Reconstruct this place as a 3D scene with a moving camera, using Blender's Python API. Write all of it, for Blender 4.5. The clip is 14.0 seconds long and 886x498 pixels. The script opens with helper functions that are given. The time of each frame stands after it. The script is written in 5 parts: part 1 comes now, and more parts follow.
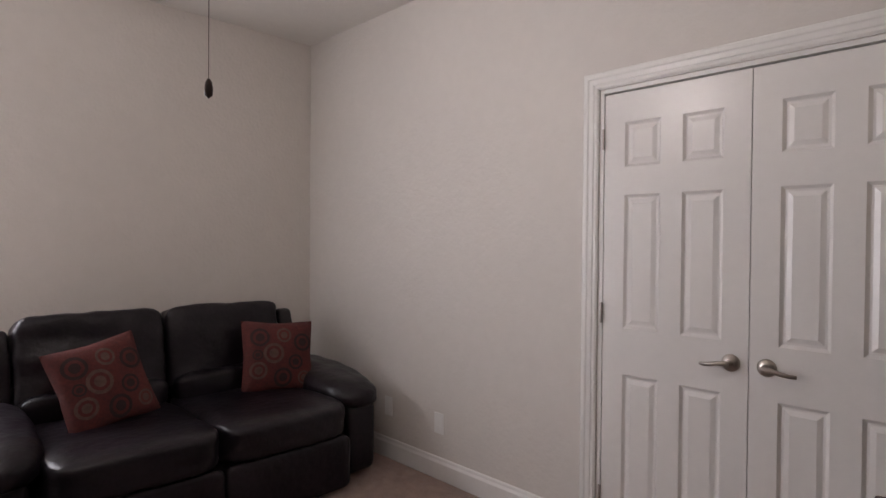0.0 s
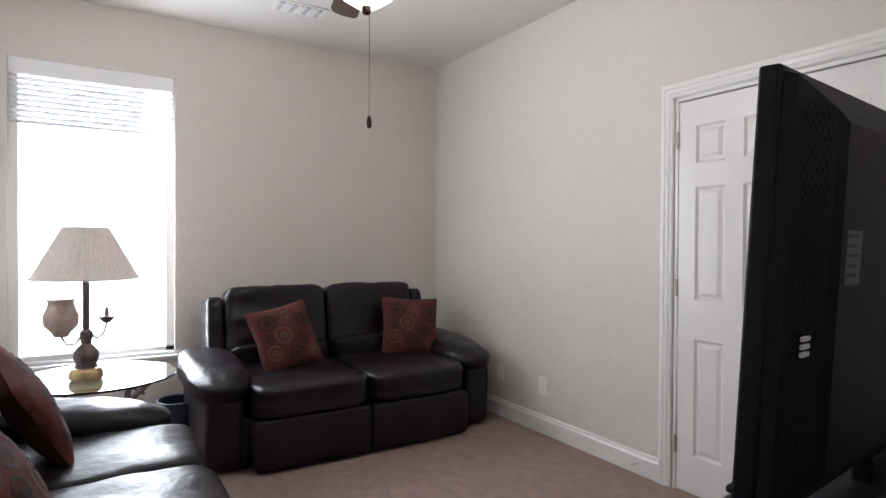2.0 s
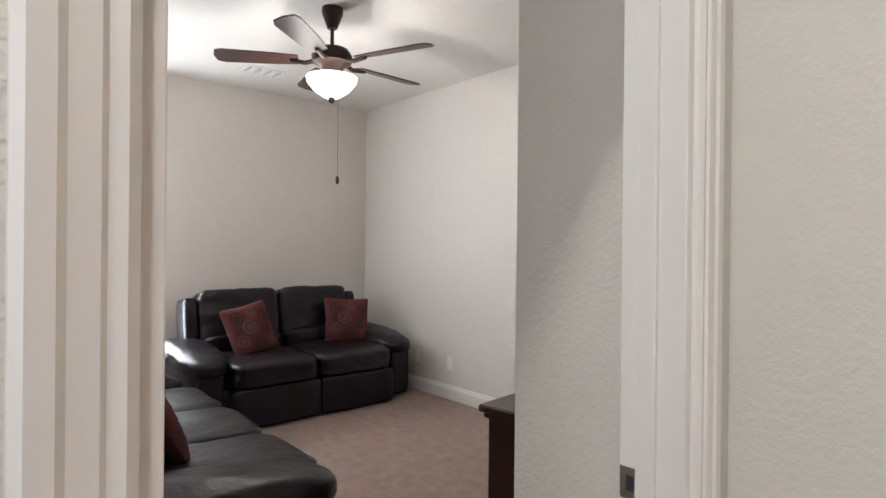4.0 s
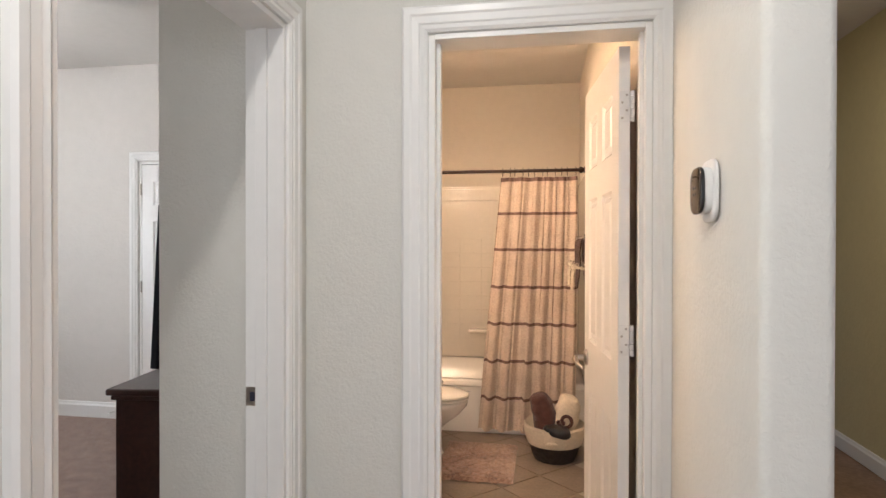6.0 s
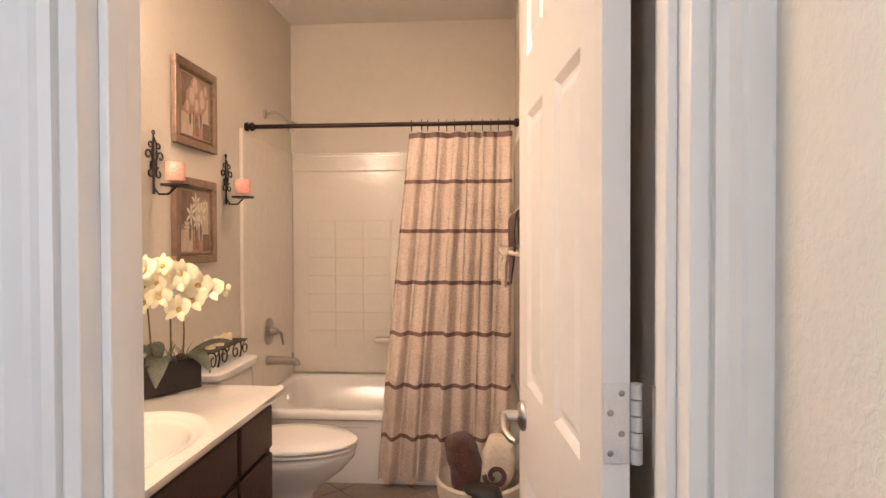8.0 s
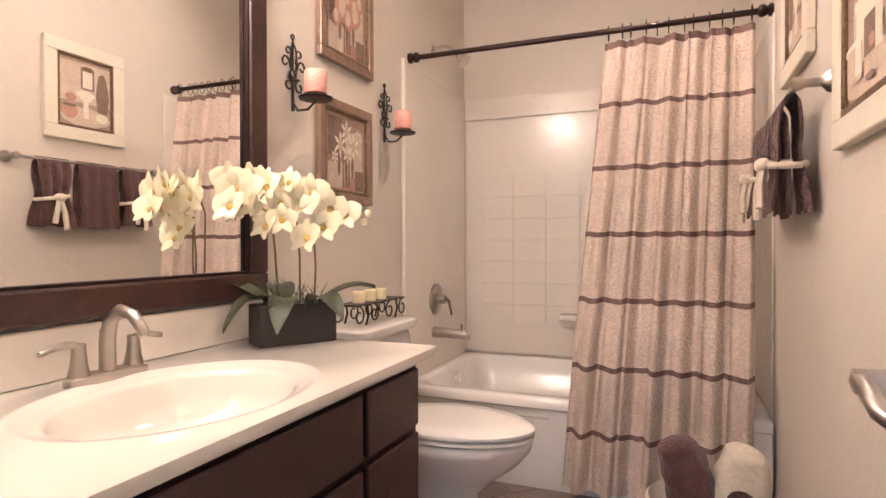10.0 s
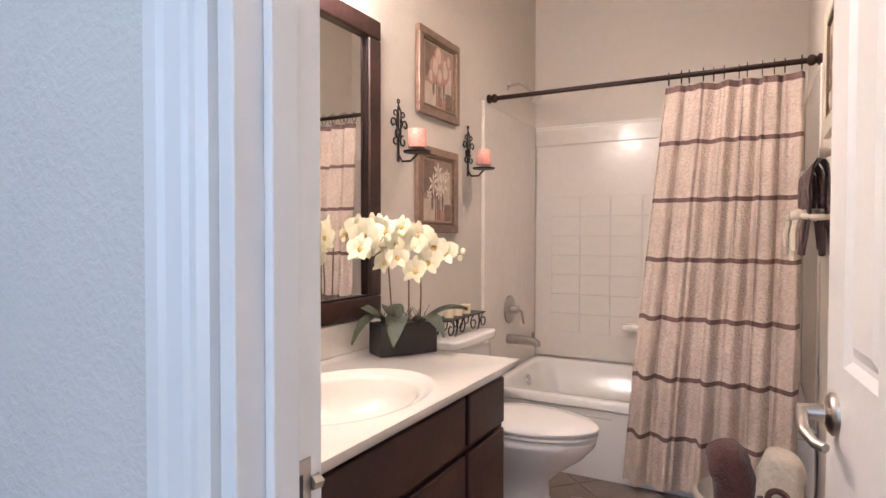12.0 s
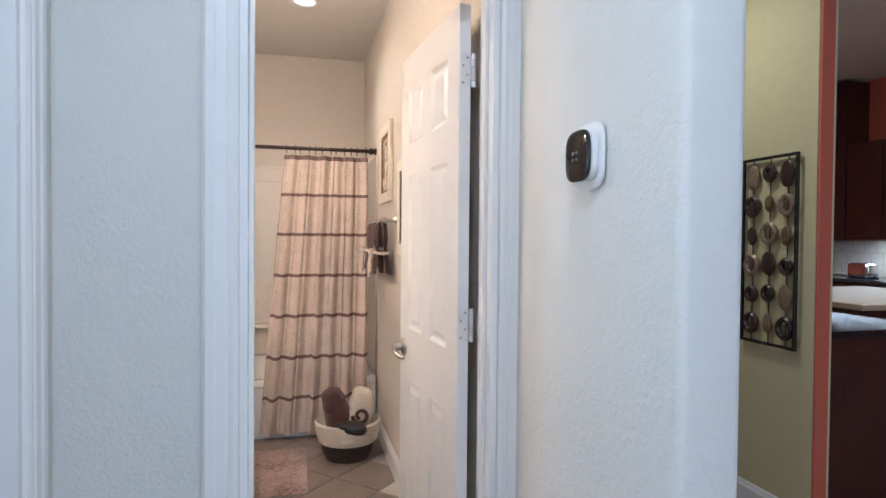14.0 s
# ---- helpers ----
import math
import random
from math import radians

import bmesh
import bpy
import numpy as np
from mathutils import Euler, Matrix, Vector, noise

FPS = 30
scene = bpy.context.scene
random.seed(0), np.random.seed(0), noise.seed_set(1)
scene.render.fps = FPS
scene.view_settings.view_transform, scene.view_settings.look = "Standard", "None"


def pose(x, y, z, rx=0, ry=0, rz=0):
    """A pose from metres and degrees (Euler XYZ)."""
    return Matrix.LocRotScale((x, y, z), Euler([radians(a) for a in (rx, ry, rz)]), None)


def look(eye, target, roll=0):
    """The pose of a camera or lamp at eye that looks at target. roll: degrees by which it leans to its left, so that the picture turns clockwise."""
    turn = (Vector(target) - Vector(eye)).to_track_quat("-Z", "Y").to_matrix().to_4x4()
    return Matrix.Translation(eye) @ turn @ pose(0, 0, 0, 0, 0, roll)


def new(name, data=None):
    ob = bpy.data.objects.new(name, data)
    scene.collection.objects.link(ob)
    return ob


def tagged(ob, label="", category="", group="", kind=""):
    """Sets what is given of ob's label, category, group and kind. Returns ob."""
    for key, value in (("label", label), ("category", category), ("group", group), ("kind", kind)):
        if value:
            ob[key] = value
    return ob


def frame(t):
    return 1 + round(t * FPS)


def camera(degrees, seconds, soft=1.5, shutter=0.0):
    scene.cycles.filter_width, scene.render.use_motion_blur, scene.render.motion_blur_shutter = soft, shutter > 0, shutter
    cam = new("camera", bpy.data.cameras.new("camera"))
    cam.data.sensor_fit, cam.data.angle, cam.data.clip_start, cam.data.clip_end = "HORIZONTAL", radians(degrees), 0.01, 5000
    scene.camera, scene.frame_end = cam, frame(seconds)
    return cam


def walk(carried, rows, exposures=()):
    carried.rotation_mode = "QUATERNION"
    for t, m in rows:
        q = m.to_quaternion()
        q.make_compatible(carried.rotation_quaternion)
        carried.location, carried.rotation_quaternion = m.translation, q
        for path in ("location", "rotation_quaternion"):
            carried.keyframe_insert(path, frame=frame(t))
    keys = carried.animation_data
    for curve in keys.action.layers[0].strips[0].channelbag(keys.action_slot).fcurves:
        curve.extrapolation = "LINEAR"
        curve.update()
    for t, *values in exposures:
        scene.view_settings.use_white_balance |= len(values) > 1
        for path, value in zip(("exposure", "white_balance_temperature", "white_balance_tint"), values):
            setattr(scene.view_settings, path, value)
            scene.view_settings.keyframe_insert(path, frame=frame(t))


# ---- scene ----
cam = camera(75.1, 14.0)
PATH = [
    (0, (-0.552, -0.011, 1.373), (-1.981, 1.388, 1.345), 0.5),
    (0.5, (-0.448, -0.045, 1.33), (-1.836, 1.396, 1.304), 0.4),
    (1, (-0.340, -0.155, 1.304), (-1.794, 1.218, 1.277), 0.4),
    (1.5, (-0.175, -0.285, 1.287), (-1.732, 0.97, 1.264), 0.3),
    (2, (0.025, -0.341, 1.292), (-1.673, 0.715, 1.268), 0.3),
    (2.2, (0.124, -0.368, 1.301), (-1.631, 0.592, 1.274), 0.3),
    (4.5, (1.05, -1.376, 1.374), (-0.175, 0.205, 1.365), 0.6),
    (5, (1.098, -1.588, 1.396), (0.304, 0.248, 1.376), 0.5),
    (5.5, (1.193, -1.736, 1.408), (0.651, 0.189, 1.393), 0.0),
    (6, (1.241, -1.808, 1.392), (0.903, 0.163, 1.379), 0.1),
    (6.5, (1.244, -1.621, 1.379), (1.073, 0.372, 1.361), 0.2),
    (7, (1.323, -1.258, 1.362), (1.266, 0.741, 1.334), -0.2),
    (7.2, (1.363, -1.11, 1.383), (1.315, 0.89, 1.353), 0.0),
    (9.3, (1.255, -0.077, 1.107), (0.739, 1.855, 1.083), -0.2),
    (9.5, (1.244, -0.037, 1.091), (0.661, 1.876, 1.068), -0.1),
    (10, (1.225, 0.03, 1.053), (0.469, 1.882, 1.03), -0.1),
    (10.5, (1.21, 0.045, 1.039), (0.305, 1.828, 1.009), -0.2),
    (11, (1.237, 0.004, 1.058), (0.216, 1.724, 1.016), -0.1),
    (11.5, (1.291, -0.126, 1.087), (0.261, 1.588, 1.047), -0.1),
    (12, (1.317, -0.37, 1.193), (0.367, 1.389, 1.147), 0.1),
    (12.5, (1.36, -0.699, 1.318), (0.594, 1.148, 1.271), -0.2),
    (13, (1.222, -1.005, 1.359), (0.648, 0.91, 1.315), 0.2),
    (13.5, (1.095, -1.256, 1.368), (0.976, 0.74, 1.322), 0.2),
    (13.8, (1.087, -1.4, 1.373), (1.335, 0.584, 1.326), 0.2),
    (14, (1.027, -1.52, 1.344), (1.514, 0.42, 1.306), 0.5),
]
# exposure and white balance follow the clip's camera
EXPOSURES = [(0, -0.5, 6500, 20), (0.5, -0.15, 6450, 18), (1.0, 0.25, 6350, 15), (1.5, 0.13, 6200, 13), (2.2, -0.05, 6000, 12), (4.3, 0.15, 6200, 10), (7.2, 0.15, 5900, 10),
             (9.3, 0.25, 5350, 16), (10.0, 0.34, 5050, 13), (11.0, 0.36, 4750, 12), (11.8, 0.3, 4720, 11), (12.5, 0.17, 4700, 9), (14.0, 0.1, 4750, 6)]
walk(cam, [(t, look(eye, target, roll)) for t, eye, target, roll in PATH], EXPOSURES)

# ---- light ----
world = bpy.data.worlds.new("world")
scene.world = world
world.use_nodes = True
wn = world.node_tree.nodes
sky = wn.new("ShaderNodeTexSky")
sky.sky_type, sky.sun_disc, sky.sun_elevation, sky.sun_rotation = "NISHITA", False, radians(50), radians(120)
wn["Background"].inputs[1].default_value = 0.12
world.node_tree.links.new(sky.outputs[0], wn["Background"].inputs[0])


def lamp(name, kind, at, power, colour, size=0.1, size_y=None, target=None):
    d = bpy.data.lights.new(name, kind)
    d.energy, d.color = power, colour
    if kind == "AREA":
        d.shape, d.size, d.size_y = "RECTANGLE", size, size_y or size
    else:
        d.shadow_soft_size = size
    ob = new(name, d)
    ob.matrix_world = look(at, target) if target else pose(*at)
    return ob


sun = bpy.data.lights.new("sun", "SUN")
sun.energy, sun.angle, sun.color = 3.0, radians(0.6), (1, 0.95, 0.88)
new("sun", sun).matrix_world = look((8, -6, 12), (0, 0, 0))
lamp("window_daylight", "AREA", (-4.33, -0.27, 1.45), 52, (0.95, 0.98, 1.0), 0.85, 1.75, (0, 0.6, 1.2))
lamp("fan_bulb", "POINT", (-2.2, 0.66, 2.32), 27, (1.0, 0.94, 0.88), 0.07)
for yy in (0.55, 0.85, 1.15):
    lamp("vanity_bulb", "POINT", (0.16, yy, 2.2), 15, (1.0, 0.70, 0.45), 0.05)
    shade_light = lamp("vanity_shade_light", "SPOT", (0.17, yy, 2.14), 6, (1.0, 0.70, 0.45), 0.05, target=(0.30, yy, 0)).data
    shade_light.spot_size, shade_light.spot_blend = radians(165), 0.6
# fill from the faint downlight, power raised to brighten the lower bathroom
can = lamp("bath_can_fill", "SPOT", (1.06, 2.22, 2.79), 52, (1.0, 0.70, 0.45), 0.06, target=(1.06, 2.22, 0)).data
can.spot_size, can.spot_blend = radians(150), 1.0
lamp("hall_ceiling_light", "AREA", (0.86, -1.45, 2.78), 17, (1.0, 0.94, 0.86), 0.11, 0.11, (0.86, -1.45, 0))
# added fill before the closed south wall, no window there; brightens hall and olive wall
lamp("hall_fill_light", "AREA", (2.4, -3.85, 1.6), 39, (0.95, 0.98, 1.0), 2.8, 1.8, (2.2, 0, 1.3))
lamp("passage_ceiling_light", "AREA", (2.55, 1.0, 2.78), 11, (1.0, 0.84, 0.6), 0.2, 0.2, (2.55, 1.0, 0))
# unseen overhead lamp added to brighten the kitchen, no fixture modelled
lamp("kitchen_fill_light", "AREA", (5.4, 1.6, 3.1), 40, (1.0, 0.9, 0.78), 0.8, 0.8, (5.4, 1.6, 0))
lamp("under_cabinet_light", "AREA", (7.2, 3.6, 1.33), 14, (1.0, 0.95, 0.88), 0.2, 2.2, (7.3, 3.6, 0))


# ---- materials ----
def mat(name, colour, rough=0.5, metal=0.0, vary=0.0, scale=8.0, bump=0.0, bump_scale=80.0, second=None, coat=0.0, sheen=0.0, knock=0.0):
    m = bpy.data.materials.new(name)
    m.use_nodes = True
    nt = m.node_tree
    n, l = nt.nodes, nt.links
    b = n["Principled BSDF"]
    b.inputs["Base Color"].default_value = (*colour, 1)
    b.inputs["Roughness"].default_value = rough
    b.inputs["Metallic"].default_value = metal
    b.inputs["Coat Weight"].default_value = coat
    b.inputs["Sheen Weight"].default_value = sheen
    tc = n.new("ShaderNodeTexCoord")
    src = tc.outputs["Object"]
    if vary or second:
        t1, t2 = n.new("ShaderNodeTexNoise"), n.new("ShaderNodeTexNoise")
        t1.inputs["Scale"].default_value, t2.inputs["Scale"].default_value = scale, scale * 9
        t1.inputs["Detail"].default_value = 5
        l.new(src, t1.inputs["Vector"]), l.new(src, t2.inputs["Vector"])
        mx = n.new("ShaderNodeMath")
        mx.operation = "ADD"
        l.new(t1.outputs[0], mx.inputs[0]), l.new(t2.outputs[0], mx.inputs[1])
        hf = n.new("ShaderNodeMath")
        hf.operation = "MULTIPLY"
        hf.inputs[1].default_value = 0.5
        l.new(mx.outputs[0], hf.inputs[0])
        r = n.new("ShaderNodeValToRGB")
        r.color_ramp.elements[0].position, r.color_ramp.elements[1].position = 0.36, 0.64
        c2 = second or tuple(c * (1 - vary) for c in colour)
        c1 = colour if second else tuple(min(1, c * (1 + vary)) for c in colour)
        r.color_ramp.elements[0].color, r.color_ramp.elements[1].color = (*c2, 1), (*c1, 1)
        l.new(hf.outputs[0], r.inputs[0]), l.new(r.outputs[0], b.inputs["Base Color"])
    if bump:
        t3 = n.new("ShaderNodeTexNoise")
        t3.inputs["Scale"].default_value, t3.inputs["Detail"].default_value = bump_scale, 4
        l.new(src, t3.inputs["Vector"])
        bp = n.new("ShaderNodeBump")
        bp.inputs["Strength"].default_value, bp.inputs["Distance"].default_value = bump, 0.01
        height = t3.outputs[0]
        if knock:
            # flattened splashes of wall texture over the fine grain
            t4, kr = n.new("ShaderNodeTexNoise"), n.new("ShaderNodeMapRange")
            t4.inputs["Scale"].default_value, t4.inputs["Detail"].default_value = bump_scale * 1.4, 3
            t4.inputs["Distortion"].default_value = 0.6
            kr.interpolation_type = "SMOOTHSTEP"
            kr.inputs["From Min"].default_value, kr.inputs["From Max"].default_value = 0.46, 0.60
            kr.inputs["To Max"].default_value = knock
            ad = n.new("ShaderNodeMath")
            l.new(src, t4.inputs["Vector"]), l.new(t4.outputs[0], kr.inputs["Value"])
            l.new(kr.outputs[0], ad.inputs[0]), l.new(height, ad.inputs[1])
            height = ad.outputs[0]
        l.new(height, bp.inputs["Height"]), l.new(bp.outputs[0], b.inputs["Normal"])
    return m


def glow(name, colour, strength):
    m = mat(name, colour, 0.5)
    b = m.node_tree.nodes["Principled BSDF"]
    b.inputs["Emission Color"].default_value, b.inputs["Emission Strength"].default_value = (*colour, 1), strength
    return m


WALL = mat("cream_orange_peel_paint", (0.66, 0.62, 0.58), 0.75, vary=0.02, scale=1.5, bump=0.35, bump_scale=45)
WALL_HALL = mat("pale_textured_paint", (0.68, 0.66, 0.61), 0.7, vary=0.02, scale=1.5, bump=0.22, bump_scale=58, knock=0.36)
WALL_BATH = mat("beige_bath_paint", (0.66, 0.60, 0.52), 0.6, vary=0.02, scale=2, bump=0.2, bump_scale=42, knock=0.15)
CEIL = mat("white_ceiling_paint", (0.72, 0.69, 0.65), 0.85, vary=0.02, scale=2, bump=0.3, bump_scale=60)
OLIVE = mat("olive_paint", (0.60, 0.53, 0.31), 0.75, vary=0.03, scale=2, bump=0.3, bump_scale=45)
ORANGE = mat("terracotta_paint", (0.50, 0.12, 0.065), 0.7, vary=0.03, scale=2, bump=0.3, bump_scale=45)
TRIM = mat("semi_gloss_white_trim", (0.80, 0.785, 0.76), 0.3, vary=0.015, scale=3, bump=0.04, bump_scale=60)
DOORP = mat("semi_gloss_white_door", (0.78, 0.755, 0.73), 0.28, vary=0.015, scale=3, bump=0.12, bump_scale=30)
CARPET = mat("brown_carpet", (0.43, 0.285, 0.225), 0.95, scale=14, second=(0.25, 0.16, 0.125), bump=1.0, bump_scale=260, sheen=0.3)
LEATHER = mat("dark_brown_leather", (0.0095, 0.0068, 0.0095), 0.34, vary=0.35, scale=6, bump=0.4, bump_scale=26, coat=0.05)
LEATHER.node_tree.nodes["Principled BSDF"].inputs["Specular IOR Level"].default_value = 0.28
RED = mat("red_woven_cushion", (0.11, 0.02, 0.016), 0.9, scale=9, second=(0.06, 0.013, 0.012), bump=0.5, bump_scale=300)
RING1 = mat("taupe_ring_print", (0.095, 0.05, 0.043), 0.9, vary=0.3, scale=40)
RING2 = mat("dark_ring_print", (0.03, 0.014, 0.014), 0.9, vary=0.2, scale=40)
NICKEL = mat("brushed_nickel", (0.44, 0.40, 0.36), 0.3, 1.0, vary=0.06, scale=30)
SATIN = mat("satin_hinge_metal", (0.74, 0.72, 0.70), 0.4, 0.4, vary=0.05, scale=30)
CHROME = mat("chrome", (0.75, 0.74, 0.72), 0.12, 1.0)
IRON = mat("black_wrought_iron", (0.025, 0.018, 0.016), 0.45, 0.5, vary=0.3, scale=30, bump=0.2)
BRONZE = mat("oil_rubbed_bronze", (0.035, 0.02, 0.016), 0.35, 0.7, vary=0.2, scale=20)
ESPRESSO = mat("espresso_stained_wood", (0.040, 0.017, 0.013), 0.35, vary=0.35, scale=5, bump=0.1, bump_scale=60)
MARBLE = mat("cultured_marble", (0.75, 0.705, 0.64), 0.16, vary=0.015, scale=5, coat=0.3)
PORC = mat("white_porcelain", (0.80, 0.77, 0.73), 0.18, vary=0.01, scale=4, coat=0.1)
ACRYL = mat("glossy_tub_surround", (0.75, 0.69, 0.61), 0.2, vary=0.02, scale=3, bump=0.3, bump_scale=14, coat=0.1)
TILE = mat("taupe_floor_tile", (0.25, 0.195, 0.155), 0.35, scale=7, second=(0.17, 0.135, 0.11), bump=0.1, bump_scale=30)
GROUT = mat("pale_grout", (0.46, 0.41, 0.35), 0.9, vary=0.1, scale=30)
RUG = mat("tan_bath_rug", (0.46, 0.30, 0.23), 0.95, scale=6, second=(0.13, 0.065, 0.05), bump=1.0, bump_scale=120, sheen=0.4)
LINEN = mat("tan_crinkled_linen", (0.67, 0.555, 0.465), 0.9, scale=9, second=(0.51, 0.41, 0.335), bump=0.7, bump_scale=90)
BAND = mat("brown_curtain_band", (0.17, 0.105, 0.09), 0.9, vary=0.25, scale=40, bump=0.5, bump_scale=120)
TOWEL = mat("chocolate_terry_towel", (0.085, 0.035, 0.03), 0.95, vary=0.35, scale=25, bump=1.0, bump_scale=110, sheen=0.2)
LACE = mat("cream_lace", (0.66, 0.58, 0.47), 0.9, vary=0.12, scale=60, bump=0.6, bump_scale=160)
CREAMF = mat("cream_painted_frame", (0.76, 0.70, 0.58), 0.5, vary=0.06, scale=12, bump=0.1)
GILT = mat("dark_gilt_fillet", (0.16, 0.10, 0.05), 0.45, 0.3, vary=0.5, scale=60, bump=0.5, bump_scale=200)
BROWNF = mat("brown_gilt_frame", (0.27, 0.18, 0.125), 0.4, 0.3, vary=0.25, scale=30)
PAINT1 = mat("muted_painting_ground", (0.44, 0.33, 0.25), 0.6, scale=14, second=(0.27, 0.185, 0.14))
PAINT2 = mat("pale_painted_shape", (0.58, 0.47, 0.37), 0.6, vary=0.15, scale=30)
PAINT3 = mat("dark_painted_shape", (0.20, 0.135, 0.10), 0.6, vary=0.3, scale=30)
PAINT4 = mat("rose_painted_shape", (0.46, 0.26, 0.19), 0.6, vary=0.2, scale=30)
CANDLE = mat("rose_candle_wax", (0.62, 0.25, 0.19), 0.5, scale=14, second=(0.72, 0.42, 0.34))
IVORY = mat("ivory_candle_wax", (0.76, 0.66, 0.42), 0.5, vary=0.05, scale=14)
PETAL = mat("cream_orchid_petal", (0.86, 0.80, 0.58), 0.6, vary=0.08, scale=40)
PETALC = mat("yellow_orchid_heart", (0.62, 0.44, 0.12), 0.6, vary=0.2, scale=60)
LEAF = mat("dark_green_leaf", (0.075, 0.085, 0.05), 0.45, vary=0.35, scale=15)
STEM = mat("brown_green_stem", (0.17, 0.11, 0.05), 0.6, vary=0.3, scale=40)
PLANTER = mat("black_planter", (0.018, 0.014, 0.014), 0.4, vary=0.2, scale=10)
BLACKP = mat("black_plastic", (0.006, 0.0055, 0.009), 0.55, vary=0.15, scale=8, bump=0.1, bump_scale=200)
BLACKP.node_tree.nodes["Principled BSDF"].inputs["Specular IOR Level"].default_value = 0.2
BLACKG = mat("glossy_black_face", (0.010, 0.009, 0.010), 0.08)
WHITEP = mat("white_plastic", (0.78, 0.77, 0.75), 0.35)
# near-black colour for the shade inside the television's vent holes
HOLE_SHADE = mat("vent_hole_shade", (0.002, 0.002, 0.003), 0.9)
DIM = mat("dim_grey_label", (0.10, 0.10, 0.115), 0.6, vary=0.15, scale=40)
SILVER = mat("silver_print", (0.5, 0.5, 0.52), 0.4)
SHADE = mat("pleated_cream_fabric", (0.80, 0.72, 0.69), 0.85, vary=0.1, scale=30, bump=0.3, bump_scale=90)
PEWTER = mat("antique_pewter", (0.16, 0.13, 0.13), 0.4, 0.7, vary=0.3, scale=25)
BRASS = mat("aged_brass", (0.5, 0.38, 0.2), 0.3, 0.9, vary=0.2, scale=25)
FLORAL = mat("painted_milk_glass", (0.62, 0.54, 0.46), 0.3, scale=16, second=(0.42, 0.28, 0.22))
BLUEBIN = mat("navy_plastic", (0.018, 0.026, 0.06), 0.5, vary=0.1, scale=10)
BLIND = mat("white_vinyl_slat", (0.85, 0.85, 0.85), 0.5)
BLADE = mat("walnut_fan_blade", (0.05, 0.025, 0.018), 0.4, vary=0.4, scale=8)
SOAPY = mat("pale_yellow_soap", (0.64, 0.62, 0.32), 0.25, vary=0.04, scale=8)
SOAPW = mat("clear_white_bottle", (0.75, 0.74, 0.66), 0.2)
INK = mat("dark_ink", (0.03, 0.03, 0.05), 0.6)
BASKETW = mat("black_wicker", (0.03, 0.022, 0.018), 0.6, vary=0.5, scale=40, bump=1.0, bump_scale=60)
CHERRY = mat("dark_cherry_cabinet", (0.060, 0.018, 0.014), 0.35, vary=0.3, scale=4)
BEIGETOP = mat("beige_stone_top", (0.55, 0.44, 0.29), 0.3, vary=0.15, scale=30)
GRANITE = mat("black_granite", (0.02, 0.02, 0.022), 0.12, vary=0.4, scale=60)
SPLASH = mat("tumbled_backsplash_tile", (0.60, 0.56, 0.48), 0.5, vary=0.1, scale=8, bump=0.2)
WOODFLOOR = mat("brown_floor_tile", (0.24, 0.15, 0.10), 0.4, vary=0.3, scale=4)
OUTSIDE = glow("bright_overcast_outside", (0.93, 0.97, 1.0), 4.0)
BULBGLASS = glow("lit_frosted_glass", (1.0, 0.90, 0.76), 4.0)
# glow added to the downlight lens
LIT = glow("glowing_downlight_lens", (1.0, 0.82, 0.6), 1.2)
MIRROR = mat("mirror_silver", (0.9, 0.9, 0.88), 0.01, 1.0)
GLASS = mat("clear_table_glass", (0.85, 0.95, 0.92), 0.02)
GLASS.node_tree.nodes["Principled BSDF"].inputs["Transmission Weight"].default_value = 1.0
PANE = mat("window_glass", (1, 1, 1), 0.0)
PANE.node_tree.nodes["Principled BSDF"].inputs["Transmission Weight"].default_value = 1.0


# ---- mesh helpers ----
def finish(name, bm, material, smooth=False, bevel=0.0, seg=2):
    if bevel:
        bmesh.ops.bevel(bm, geom=[e for e in bm.edges if e.calc_face_angle(0) > 0.6], offset=bevel, segments=seg, affect="EDGES", profile=0.5)
    bmesh.ops.recalc_face_normals(bm, faces=bm.faces)
    me = bpy.data.meshes.new(name)
    bm.to_mesh(me)
    bm.free()
    mats = material if isinstance(material, (list, tuple)) else [material]
    for m in mats:
        me.materials.append(m)
    for p in me.polygons:
        p.use_smooth = smooth
    if smooth:
        me.set_sharp_from_angle(angle=radians(50))
    return me


def part(name, bm, material, parent=None, label="", smooth=False, bevel=0.0, seg=2):
    ob = new(name, finish(name, bm, material, smooth, bevel, seg))
    if parent:
        ob.parent = parent
    if label:
        ob["label"] = label
    return ob


def thing(name, label, category, at=(0, 0, 0), rz=0, group="", kind=""):
    ob = new(name)
    ob.matrix_basis = pose(*at, 0, 0, rz)
    return tagged(ob, label, category, group, kind)


def box(x0, x1, y0, y1, z0, z1, bm=None):
    bm = bm or bmesh.new()
    m = Matrix.LocRotScale(((x0 + x1) / 2, (y0 + y1) / 2, (z0 + z1) / 2), None, (x1 - x0, y1 - y0, z1 - z0))
    bmesh.ops.create_cube(bm, size=1, matrix=m)
    return bm


